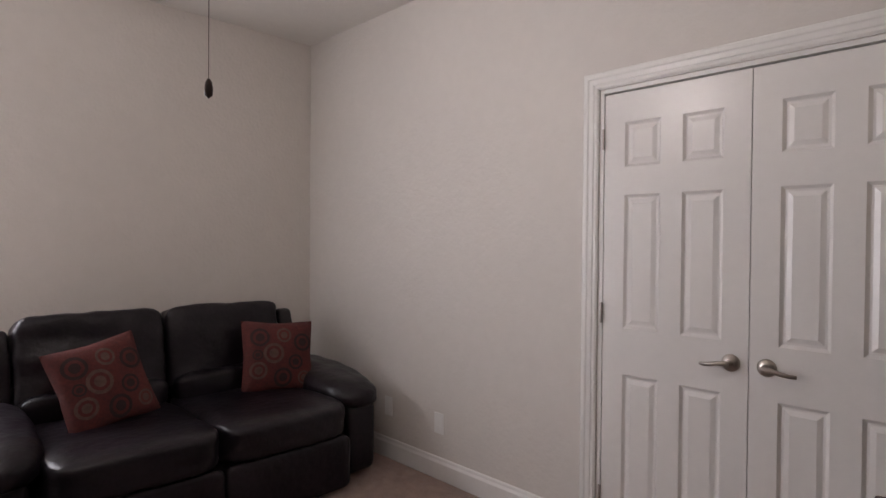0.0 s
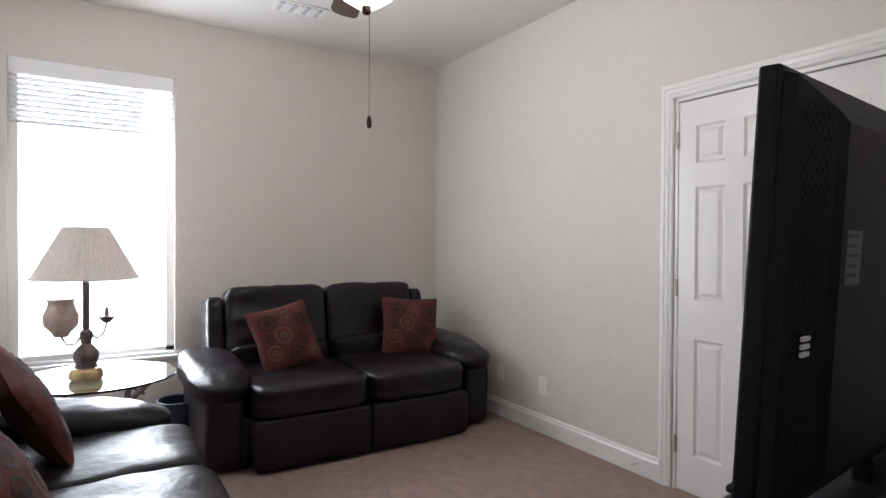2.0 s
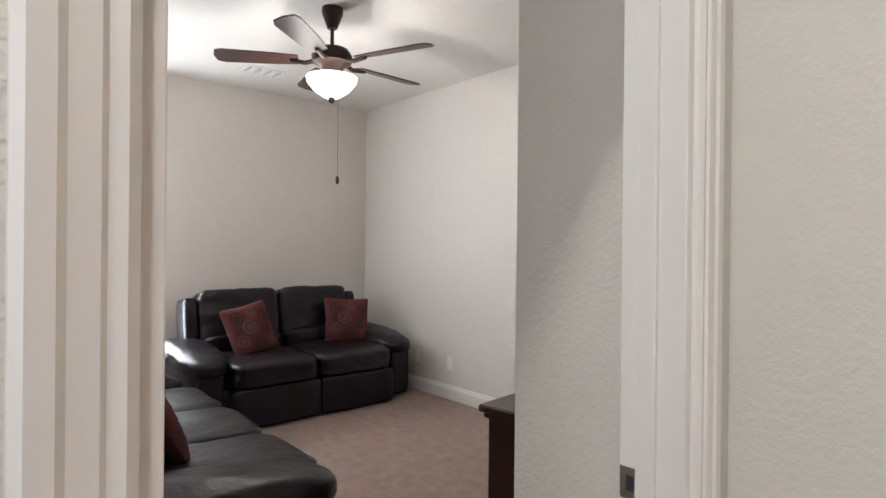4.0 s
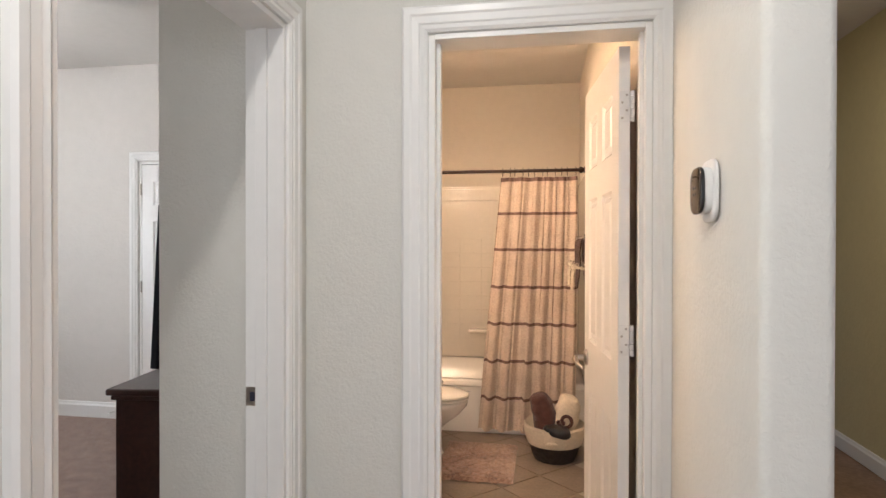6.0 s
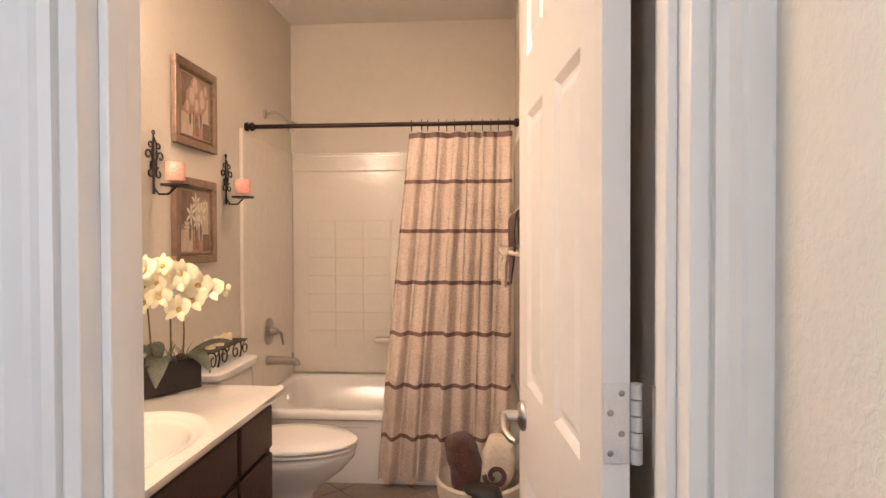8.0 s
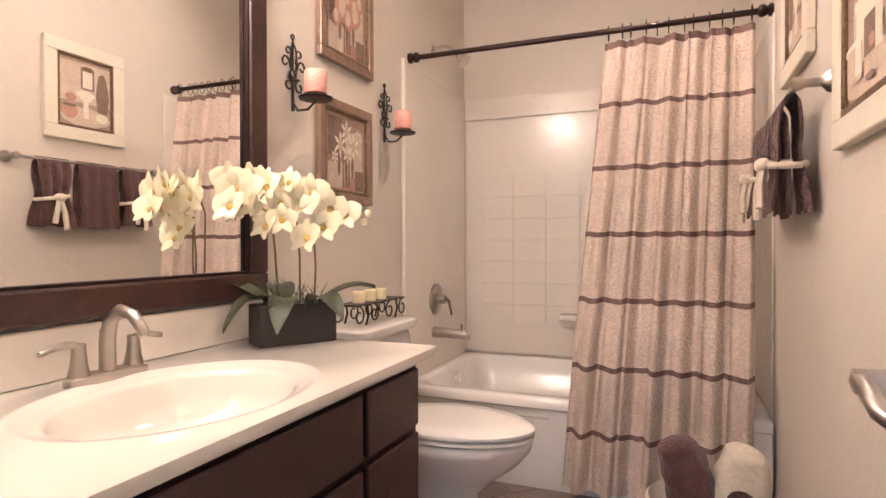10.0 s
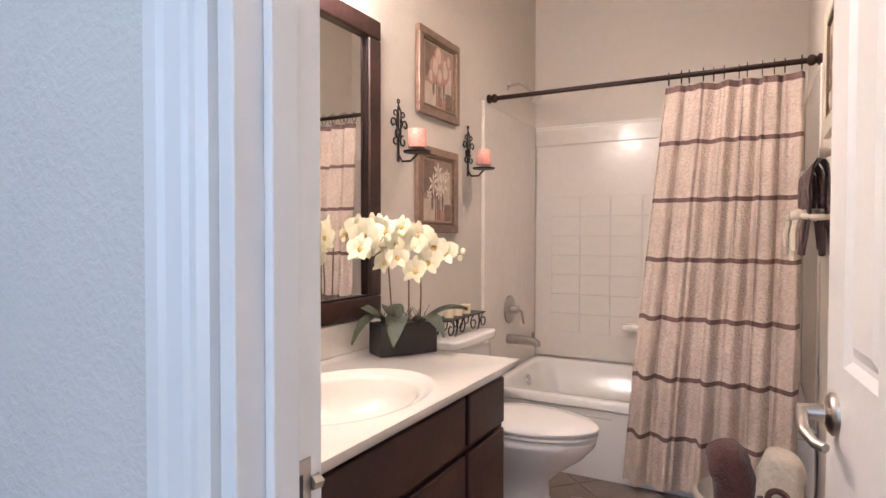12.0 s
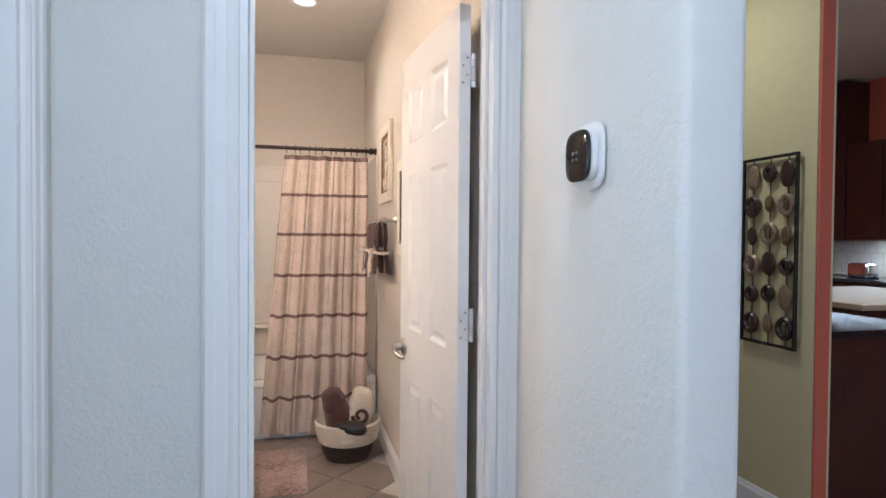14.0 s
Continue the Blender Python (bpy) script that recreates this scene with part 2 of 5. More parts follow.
def lathe(profile, at=(0, 0, 0), bm=None, seg=24, turn=None):
    """A turned body from (radius, height) pairs."""
    bm = bm or bmesh.new()
    m = Matrix.Translation(at) @ (turn.to_4x4() if turn else Matrix())
    rings = []
    for r, z in profile:
        rings.append([bm.verts.new(m @ Vector((max(r, 1e-4) * math.cos(a), max(r, 1e-4) * math.sin(a), z))) for a in np.linspace(0, 2 * math.pi, seg, endpoint=False)])
    for a, b in zip(rings, rings[1:]):
        for i in range(seg):
            bm.faces.new((a[i], a[(i + 1) % seg], b[(i + 1) % seg], b[i]))
    for ring in (rings[0], rings[-1]):
        bm.faces.new(ring)
    return bm


def tube(points, r, bm=None, seg=8, r_end=None):
    bm = bm or bmesh.new()
    pts = [Vector(p) for p in points]
    rings, side = [], None
    for i, p in enumerate(pts):
        d = (pts[min(i + 1, len(pts) - 1)] - pts[max(i - 1, 0)]).normalized()
        if side is None:
            side = d.orthogonal().normalized()
        side = (side - d * side.dot(d)).normalized()
        up = d.cross(side)
        rr = r if r_end is None else r + (r_end - r) * i / (len(pts) - 1)
        rings.append([bm.verts.new(p + rr * (math.cos(a) * side + math.sin(a) * up)) for a in np.linspace(0, 2 * math.pi, seg, endpoint=False)])
    for a, b in zip(rings, rings[1:]):
        for i in range(seg):
            bm.faces.new((a[i], a[(i + 1) % seg], b[(i + 1) % seg], b[i]))
    bm.faces.new(rings[0]), bm.faces.new(rings[-1])
    return bm


def cushion(sx, sy, sz, at=(0, 0, 0), rot=None, power=3.2, puff=0.0, wrinkle=0.0, n=12, bm=None):
    """A soft rounded block of the given size, with sagging folds."""
    bm = bm or bmesh.new()
    res = bmesh.ops.create_cube(bm, size=2)
    bmesh.ops.subdivide_edges(bm, edges=list({e for v in res["verts"] for e in v.link_edges}), cuts=n, use_grid_fill=True)
    vs = [v for v in bm.verts if v.is_valid and not v.tag]
    m = Matrix.Translation(at) @ (rot.to_4x4() if rot else Matrix())
    for v in vs:
        c = v.co
        k = (abs(c.x) ** power + abs(c.y) ** power + abs(c.z) ** power) ** (-1 / power)
        u = c * k
        p = Vector((u.x * sx / 2, u.y * sy / 2, u.z * sz / 2))
        if puff:
            p *= 1 + puff * (1 - max(abs(u.x), abs(u.y)) ** 2)
        if wrinkle:
            q = Vector((p.x * 5, p.y * 5, p.z * 9)) + Vector(at) * 3
            p += u.normalized() * wrinkle * (noise.noise(q) + 0.5 * noise.noise(q * 2.7))
        v.co = m @ p
        v.tag = True
    return bm


def arc(cx, cy, r, a0, a1, n=10):
    return [(cx + r * math.cos(radians(a)), cy + r * math.sin(radians(a))) for a in np.linspace(a0, a1, n)]


def structure(name, bm, material, label, category="wall", bevel=0.0, smooth=False, seg=2):
    ob = part(name, bm, material, None, "", smooth, bevel, seg)
    return tagged(ob, label, category, "", "structure")


# ---- structure ----
H = 2.82
structure("floor_media_room", box(-4.47, 0.41, -1.25, 2.45, -0.1, 0.0), CARPET, "brown cut-pile carpet of the media room", "floor")
structure("floor_hall", box(0.41, 7.9, -4.1, 0.0, -0.1, -0.002), CARPET, "brown carpet in the hallway", "floor")
structure("floor_kitchen", box(1.67, 7.9, 0.0, 5.1, -0.1, -0.004), WOODFLOOR, "brown tiled kitchen floor", "floor")
bath_floor = structure("floor_bathroom", box(0.0, 1.67, 0.0, 3.5, -0.1, -0.004), GROUT, "diagonal taupe tiles with pale grout", "floor")
structure("ceiling", box(-4.47, 3.37, -4.1, 5.1, H, H + 0.1), CEIL, "white textured ceiling", "ceiling")
structure("ceiling_kitchen", box(3.37, 7.9, -4.1, 5.1, 3.3, 3.4), CEIL, "higher white kitchen ceiling", "ceiling")
# media room walls
W0, W1, WB, WT = -0.74, 0.19, 0.51, 2.41
bm = box(-4.47, -4.34, -1.25, W0, 0, H)
for b in ((W1, 2.42, 0, H), (W0, W1, 0, WB), (W0, W1, WT, H)):
    box(-4.47, -4.34, *b, bm)
structure("wall_window", bm, WALL, "cream textured wall with a window")
C0, C1, CH = -1.905, -0.66, 2.045
bm = box(-4.34, C0, 2.3, 2.42, 0, H)
box(C1, -0.07, 2.3, 2.42, 0, H, bm), box(C0, C1, 2.3, 2.42, CH, H, bm)
structure("wall_closet", bm, WALL, "cream textured wall with closet doors")
structure("closet_back", box(C0 - 0.1, C1 + 0.1, 2.42, 2.45, 0, H), WALL, "plain wall closing the closet")
structure("wall_media_south", box(-4.34, 0.35, -1.25, -1.12, 0, H), WALL, "cream textured wall behind the sofa")
structure("wall_vanity", box(-0.07, 0.0, 0.115, 3.5, 0, H), WALL_BATH, "beige wall between bathroom and media room")
# hall walls
D0, D1, DH = -1.01, -0.16, 2.06
bm = box(0.35, 0.47, -4.1, D0, 0, H)
box(0.35, 0.47, D1, 0.0, 0, H, bm), box(0.35, 0.47, D0, D1, DH, H, bm)
structure("wall_hall_west", bm, WALL_HALL, "pale orange-peel textured hall wall")
B0, B1, BH = 0.890, 1.560, 2.06
bm = box(-0.07, B0, 0.0, 0.115, 0, H)
box(B1, 1.62, 0.0, 0.115, 0, H, bm), box(B0, B1, 0.0, 0.115, BH, H, bm)
structure("wall_hall_end", bm, WALL_HALL, "pale textured wall with the bathroom doorway")
structure("wall_hall_east", box(1.62, 1.745, -0.72, 0.0, 0, H), WALL_HALL, "pale textured wall with a rounded corner", bevel=0.02, seg=4, smooth=True)
structure("wall_bath_east", box(1.565, 1.67, 0.115, 3.5, 0, H), WALL_BATH, "beige bathroom wall with towel bar")
structure("wall_bath_north", box(0.0, 1.565, 3.38, 3.5, 0, H), WALL_BATH, "beige wall above the tub")
structure("wall_hall_south", box(0.35, 7.9, -4.1, -4.0, 0, 3.4), WALL_HALL, "plain pale wall closing the hall")
structure("wall_olive", box(3.27, 3.37, 0.575, 5.0, 0, H), OLIVE, "olive painted wall")
structure("wall_terracotta", box(3.272, 3.345, 0.56, 0.574, 0, 3.3), ORANGE, "terracotta painted end of the wall", bevel=0.005)
structure("wall_header", box(3.37, 3.40, -4.0, 5.0, H, 3.3), ORANGE, "terracotta strip above the opening")
structure("wall_kitchen_north", box(1.67, 7.9, 5.0, 5.1, 0, 3.4), ORANGE, "terracotta kitchen wall")
structure("wall_kitchen_east", box(7.75, 7.9, -4.0, 5.0, 0, 3.4), ORANGE, "terracotta kitchen wall with cabinets")


def baseboard(name, a, b, d, h=0.125):
    """A moulded skirting from a to b, standing d metres off the wall."""
    a, b, n = Vector(a), Vector(b), Vector(d)
    prof = [(0, 0), (1, 0), (1, 0.75), (0.6, 0.86), (0.5, 0.95), (0.2, 1), (0, 1)]
    bm = bmesh.new()
    rings = [[bm.verts.new(p + n * u + Vector((0, 0, v * h))) for u, v in prof] for p in (a, b)]
    k = len(prof)
    for i in range(k):
        bm.faces.new((rings[0][i], rings[0][(i + 1) % k], rings[1][(i + 1) % k], rings[1][i]))
    bm.faces.new(rings[0]), bm.faces.new(rings[1])
    return structure(name, bm, TRIM, "white moulded baseboard", "baseboard")


t = 0.016
baseboard("baseboard_closet_wall", (-4.34, 2.3, 0), (C0 - 0.075, 2.3, 0), (0, -t, 0))
baseboard("baseboard_closet_wall", (C1 + 0.075, 2.3, 0), (-0.07, 2.3, 0), (0, -t, 0))
baseboard("baseboard_window_wall", (-4.34, -1.12, 0), (-4.34, 2.28, 0), (t, 0, 0))
baseboard("baseboard_stub", (-0.07, 0, 0), (0.35, 0, 0), (0, -t, 0))
baseboard("baseboard_east", (-0.07, 0.0, 0), (-0.07, 2.28, 0), (-t, 0, 0))
baseboard("baseboard_hall_east", (1.62, -0.70, 0), (1.62, -0.02, 0), (-t, 0, 0))
baseboard("baseboard_olive", (3.27, 0.58, 0), (3.27, 5.0, 0), (-t, 0, 0), 0.11)
baseboard("baseboard_bath", (1.565, 0.13, 0), (1.565, 2.42, 0), (-t, 0, 0))


def casing(name, w0, w1, h, axis, face, sign, w=0.075, label="white moulded door casing"):
    """A moulded architrave round an opening from w0 to w1 along x or y, standing off the wall face."""
    prof = [(0, 0.0), (0, 0.011), (0.12, 0.017), (0.28, 0.014), (0.34, 0.018), (0.6, 0.019), (0.68, 0.023), (0.9, 0.023), (1, 0.016), (1, 0.0)]
    bm = bmesh.new()
    rows = []
    for cx, cz, sx, sz in ((w0, 0, -1, 0), (w0, h, -1, 1), (w1, h, 1, 1), (w1, 0, 1, 0)):
        row = []
        for u, v in prof:
            a, z, d = cx + sx * u * w, cz + sz * u * w, face + sign * v
            row.append(bm.verts.new((a, d, z) if axis == "x" else (d, a, z)))
        rows.append(row)
    for p, q in zip(rows, rows[1:]):
        for i in range(len(prof) - 1):
            bm.faces.new((p[i], p[i + 1], q[i + 1], q[i]))
    return structure(name, bm, TRIM, label, "trim")


casing("casing_closet", C0 - 0.008, C1 + 0.008, CH + 0.008, "x", 2.3, -1)
casing("casing_bathroom", B0 - 0.008, B1 + 0.008, BH + 0.006, "x", 0.0, -1, 0.083)
casing("casing_media_room", D0 - 0.006, D1 + 0.006, DH + 0.006, "y", 0.47, 1, 0.078)


def jamb(name, w0, w1, h, axis, f0, f1):
    bm = bmesh.new()
    e, s = 0.014, 0.012
    mid = f0 + (f1 - f0) * 0.45
    for a0, a1, z0, z1 in ((w0 - 0.006, w0 + e, 0, h), (w1 - e, w1 + 0.006, 0, h), (w0 + e, w1 - e, h - e, h + 0.004)):
        box(*((a0, a1, f0, f1) if axis == "x" else (f0, f1, a0, a1)), z0, z1, bm)
    for a0, a1, z0, z1 in ((w0 + e, w0 + e + s, 0, h - e), (w1 - e - s, w1 - e, 0, h - e)):
        box(*((a0, a1, mid - 0.018, mid + 0.018) if axis == "x" else (mid - 0.018, mid + 0.018, a0, a1)), z0, z1, bm)
    return structure(name, bm, TRIM, "white door jamb with stop", "trim", bevel=0.002)


jamb("jamb_bathroom", B0, B1, BH, "x", -0.002, 0.117)
jamb("jamb_media_room", D0, D1, DH, "y", 0.348, 0.472)
jamb("jamb_closet", C0, C1, CH, "x", 2.298, 2.42)


def strike(at, rz):
    s = thing("strike_plate", "nickel strike plate let into the door jamb", "strike plate", at, rz)
    bm = box(-0.022, 0.022, -0.002, 0.0, -0.029, 0.029)
    part("plate", bm, NICKEL, s, bevel=0.0008)
    # no hole is cut: a dark block paints its inner shade
    part("latch_hole_shade", box(-0.008, 0.008, -0.0032, -0.0021, -0.014, 0.014), INK, s, "dark block for the shade in the latch hole")
    part("lip", tube([(0.022, -0.002, 0), (0.03, -0.004, 0), (0.034, 0.004, 0)], 0.008, seg=6), NICKEL, s)


strike((0.372, D1 - 0.0145, 0.93), 0)
strike((B0 + 0.0145, 0.075, 0.93), 90)


# ---- doors ----
def lever(parent, x, z, s, y=-0.0, label="brushed nickel lever handle", droop=0.012):
    """A lever on the face at y, its arm towards s, pointing to -y."""
    h = part("door_handle", lathe([(0.033, 0), (0.033, 0.006), (0.026, 0.012), (0.014, 0.016), (0.012, 0.05), (0.0, 0.052)], (x, y, z), turn=Matrix.Rotation(radians(90), 3, "X")), NICKEL, parent, label, True)
    part("lever", tube([(x, y - 0.045, z), (x + s * 0.03, y - 0.05, z), (x + s * 0.06, y - 0.052, z - droop * 0.6), (x + s * 0.088, y - 0.042, z - droop), (x + s * 0.102, y - 0.032, z - droop * 1.05)], 0.0095, seg=10, r_end=0.007), NICKEL, h, "", True)


def panel_door(name, w, h, label, at, rz, hinge_side, knob_x, knob_s, both=False, hinges=True, stile=None, droop=0.012):
    d = thing(name, label, "door", at, rz, kind="structure")
    th = 0.035
    stile = stile or w * 0.16
    mid = w * 0.15
    pw = (w - 2 * stile - mid) / 2
    rows = [(0.20, 0.80), (1.00, 1.58), (1.70, h - 0.13)]
    bm = bmesh.new()
    xs = [0, stile, stile + pw, stile + pw + mid, w - stile, w]
    zs = [0.006] + [v for r in rows for v in r] + [h]
    for side in (0, 1):
        y = th if side else 0.0
        s = -1 if side else 1
        for i in range(5):
            for j in range(7):
                x0, x1, z0, z1 = xs[i], xs[i + 1], zs[j], zs[j + 1]
                if i in (1, 3) and j in (1, 3, 5):
                    rings = []
                    for ins, dep in ((0, 0), (0.012, 0.009), (0.02, 0.009), (0.038, 0.002), (0.04, 0.002)):
                        rings.append([bm.verts.new((a, y + s * dep, b)) for a, b in ((x0 + ins, z0 + ins), (x1 - ins, z0 + ins), (x1 - ins, z1 - ins), (x0 + ins, z1 - ins))])
                    for a, b in zip(rings, rings[1:]):
                        for k in range(4):
                            bm.faces.new((a[k], a[(k + 1) % 4], b[(k + 1) % 4], b[k]))
                    bm.faces.new(rings[-1])
                else:
                    bm.faces.new([bm.verts.new((a, y, b)) for a, b in ((x0, z0), (x1, z0), (x1, z1), (x0, z1))])
    for x in (0, w):
        bm.faces.new([bm.verts.new((x, b, c)) for b, c in ((0, zs[0]), (th, zs[0]), (th, h), (0, h))])
    for z in (zs[0], h):
        bm.faces.new([bm.verts.new((a, b, z)) for a, b in ((0, 0), (w, 0), (w, th), (0, th))])
    bmesh.ops.remove_doubles(bm, verts=bm.verts, dist=0.0002)
    part("leaf", bm, DOORP, d, "white six-panel leaf")
    lever(d, knob_x, 0.92, knob_s, droop=droop)
    hx = 0 if hinge_side < 0 else w
    if hinges:
        for hz in (0.24, 1.06, 1.83):
            part("hinge", tube([(hx + hinge_side * 0.004, -0.007, hz - 0.045), (hx + hinge_side * 0.004, -0.007, hz + 0.045)], 0.0065), NICKEL, d, "nickel hinge knuckle", True)
    return d


cw = (C1 - C0 - 0.028 - 0.008) / 2
panel_door("door_closet", cw, CH - 0.022, "closed white six-panel closet door", (C0 + 0.016, 2.302, 0.0), 0, -1, cw - 0.06, -1)
panel_door("door_closet", cw, CH - 0.022, "closed white six-panel closet door", (C0 + 0.016 + cw + 0.004, 2.302, 0.0), 0, 1, 0.06, 1)
# bathroom door swung back towards the east wall; its face looks to the vanity
bd = panel_door("door_bathroom", 0.63, BH - 0.026, "white six-panel bathroom door standing open", (1.4246, 0.7501, 0.0), -84.5, 1, 0.06, 1, hinges=False, droop=0.022)
for hz in (0.28, 1.085, 1.84):
    hg = part("hinge", box(0.6308, 0.6328, 0.001, 0.034, hz - 0.05, hz + 0.05), SATIN, bd, "satin hinge leaf on the door edge", bevel=0.0007)
    for k in range(5):
        part("knuckle", tube([(0.634, 0.042, hz - 0.049 + 0.02 * k), (0.634, 0.042, hz - 0.031 + 0.02 * k)], 0.0075, seg=10), SATIN, hg, "", True)
    for dy, dz in ((0.010, -0.037), (0.024, -0.013), (0.010, 0.013), (0.024, 0.037)):
        part("screw", lathe([(0.0042, 0), (0.0025, 0.001)], (0.6329, dy, hz + dz), seg=8, turn=Matrix.Rotation(radians(90), 3, "Y")), NICKEL, hg)
    jl = part("jamb_leaf", box(-0.0025, 0.0, -0.038, -0.004, -0.05, 0.05), SATIN, bd, "satin hinge leaf on the jamb", bevel=0.0007)
    jl.matrix_basis = bd.matrix_basis.inverted() @ pose(B1 - 0.0145, 0.117, hz)

# ---- window ----
win = thing("window_1", "bright window with raised white blinds", "window", (-4.34, 0, 0), kind="structure")
bm = box(-0.09, -0.05, W0, W0 + 0.05, WB, WT)
for b in ((W1 - 0.05, W1, WB, WT), (W0, W1, WB, WB + 0.05), (W0, W1, WT - 0.05, WT)):
    box(-0.09, -0.05, *b, bm)
part("window_frame", bm, TRIM, win, "white vinyl frame")
pane = part("pane", box(-0.075, -0.070, W0 + 0.03, W1 - 0.03, WB + 0.03, WT - 0.03), PANE, win, "clear glass")
pane.visible_shadow = False
part("window_sill", box(-0.10, 0.045, W0 - 0.06, W1 + 0.06, WB - 0.025, WB), TRIM, win, "white projecting sill", bevel=0.006)
part("apron", box(0.0, 0.014, W0 - 0.04, W1 + 0.04, WB - 0.09, WB - 0.026), TRIM, win, bevel=0.003)
bl = thing("window_blind", "white slatted blind drawn up at the head", "blind", (-4.34, 0, 0))
part("headrail", box(-0.045, 0.006, W0 + 0.004, W1 - 0.004, WT - 0.10, WT - 0.002), BLIND, bl, "white valance", bevel=0.004)
slat = finish("slat", box(-0.022, 0.022, W0 + 0.008 - 0, W1 - 0.008, -0.0013, 0.0013), BLIND)
for i in range(9):
    s = new("slat", slat)
    s.parent = bl
    s.matrix_basis = pose(-0.022, 0, WT - 0.125 - 0.033 * i, 0, -18, 0)
part("bottom_rail", box(-0.04, -0.004, W0 + 0.008, W1 - 0.008, WB + 0.004, WB + 0.022), BLIND, bl, bevel=0.003)
for yy in (W0 + 0.12, W1 - 0.12):
    part("cord", tube([(-0.022, yy, WT - 0.1), (-0.022, yy, WB + 0.01)], 0.0012, seg=5), BLIND, bl)
structure("backdrop", box(-6.6, -6.5, -3.5, 3.0, -1.0, 5.0), OUTSIDE, "overexposed daylight outside", "backdrop")


# ---- media room furniture ----
def throw_pillow(at, rot, size=0.43):
    p = thing("throw_pillow", "red cushion with printed ring pattern on dark leather", "pillow", at, group="ring-print cushions")
    p.matrix_basis = Matrix.Translation(at) @ rot.to_4x4()
    bm = bmesh.new()
    n = 22
    grid = {}
    for s in (1, -1):
        for i in range(n + 1):
            for j in range(n + 1):
                u, v = 2 * i / n - 1, 2 * j / n - 1
                edge = max(0, (1 - u * u) * (1 - v * v)) ** 0.45
                pinch = 1 - 0.07 * (1 - abs(u)) * abs(v) ** 3
                pinch2 = 1 - 0.07 * (1 - abs(v)) * abs(u) ** 3
                grid[s, i, j] = bm.verts.new((u * size / 2 * pinch2, v * size / 2 * pinch, s * 0.075 * edge + 0.006 * noise.noise(Vector((u * 2, v * 2, s)))))
        for i in range(n):
            for j in range(n):
                bm.faces.new((grid[s, i, j], grid[s, i + 1, j], grid[s, i + 1, j + 1], grid[s, i, j + 1]))
    bmesh.ops.remove_doubles(bm, verts=bm.verts, dist=0.001)
    part("cover", bm, RED, p, "", True)
    rr = random.Random(3)
    for k, (u, v, r) in enumerate([(-0.55, 0.5, 0.055), (0.1, 0.55, 0.045), (0.62, 0.35, 0.055), (-0.2, 0.05, 0.06), (0.4, -0.2, 0.045), (-0.6, -0.4, 0.05), (0.05, -0.6, 0.055), (0.65, -0.62, 0.04), (-0.62, 0.02, 0.03)]):
        bm = bmesh.new()
        for q, (ra, rb) in enumerate(((1.0, 0.72), (0.45, 0.0))):
            ring = []
            for a in np.linspace(0, 2 * math.pi, 20, endpoint=False):
                pr = []
                for f in (ra, rb):
                    x, y = u * size / 2 + f * r * math.cos(a), v * size / 2 + f * r * math.sin(a)
                    uu, vv = 2 * x / size, 2 * y / size
                    e = max(0, (1 - uu * uu) * (1 - vv * vv)) ** 0.45
                    pr.append(bm.verts.new((x, y, 0.075 * e + 0.006 * noise.noise(Vector((uu * 2, vv * 2, 1))) + 0.0022)))
                ring.append(pr)
            for i in range(20):
                a, b = ring[i], ring[(i + 1) % 20]
                bm.faces.new((a[0], b[0], b[1], a[1]))
        part("ring_print", bm, RING1 if k % 2 else RING2, p, "", True)


def settee(name, label, width, seats, at, rz):
    """A reclining leather settee; its back to +y before turning, front to -y, centre at x = 0."""
    s = thing(name, label, "sofa", at, rz)
    aw = 0.27
    iw = width - 2 * aw
    part("base", box(-width / 2 + 0.05, width / 2 - 0.05, -0.42, 0.40, 0.025, 0.30), LEATHER, s, "", False, 0.02)
    for i in range(seats):
        cx = -iw / 2 + iw / seats * (i + 0.5)
        w = iw / seats
        part("footrest", cushion(w * 0.995, 0.16, 0.29, (cx, -0.47, 0.165), None, 12, 0, 0.005), LEATHER, s, "", True)
        part("seat", cushion(w * 1.0, 0.86, 0.20, (cx, -0.13, 0.395), None, 7, 0.0, 0.012, 18), LEATHER, s, "plump wrinkled seat cushion", True)
        part("backrest", cushion(w * 0.99, 0.25, 0.50, (cx, 0.34, 0.725), Matrix.Rotation(radians(-11), 3, "X"), 8, 0.0, 0.016, 20), LEATHER, s, "wrinkled back cushion", True)
        part("lumbar", cushion(w * 0.96, 0.22, 0.17, (cx, 0.22, 0.535), None, 4.5, 0.0, 0.012, 14), LEATHER, s, "", True)
    for sx in (-1, 1):
        x = sx * (width / 2 - aw / 2)
        part("arm", cushion(aw * 0.80, 0.86, 0.44, (x, -0.03, 0.24), None, 9, 0, 0.004), LEATHER, s, "", True)
        part("arm_pad", cushion(aw * 1.30, 0.90, 0.19, (x, -0.05, 0.50), Matrix.Rotation(radians(5), 3, "X"), 2.8, 0.0, 0.014, 18), LEATHER, s, "rounded padded arm", True)
        part("wing", cushion(0.11, 0.26, 0.46, (sx * (iw / 2 + 0.055), 0.37, 0.68), Matrix.Rotation(radians(-10), 3, "X"), 6, 0, 0.006), LEATHER, s, "", True)
    part("back_panel", box(-iw / 2 - 0.06, iw / 2 + 0.06, 0.44, 0.50, 0.05, 0.80), LEATHER, s, "", False, 0.03)
    return s


settee("loveseat", "dark brown leather reclining loveseat against the wall", 1.94, 2, (-3.69, 1.14, 0), 90)
settee("sofa", "dark brown leather reclining sofa with plump cushions", 2.2, 3, (-1.97, -0.50, 0), 180)
Rm = Matrix.Rotation
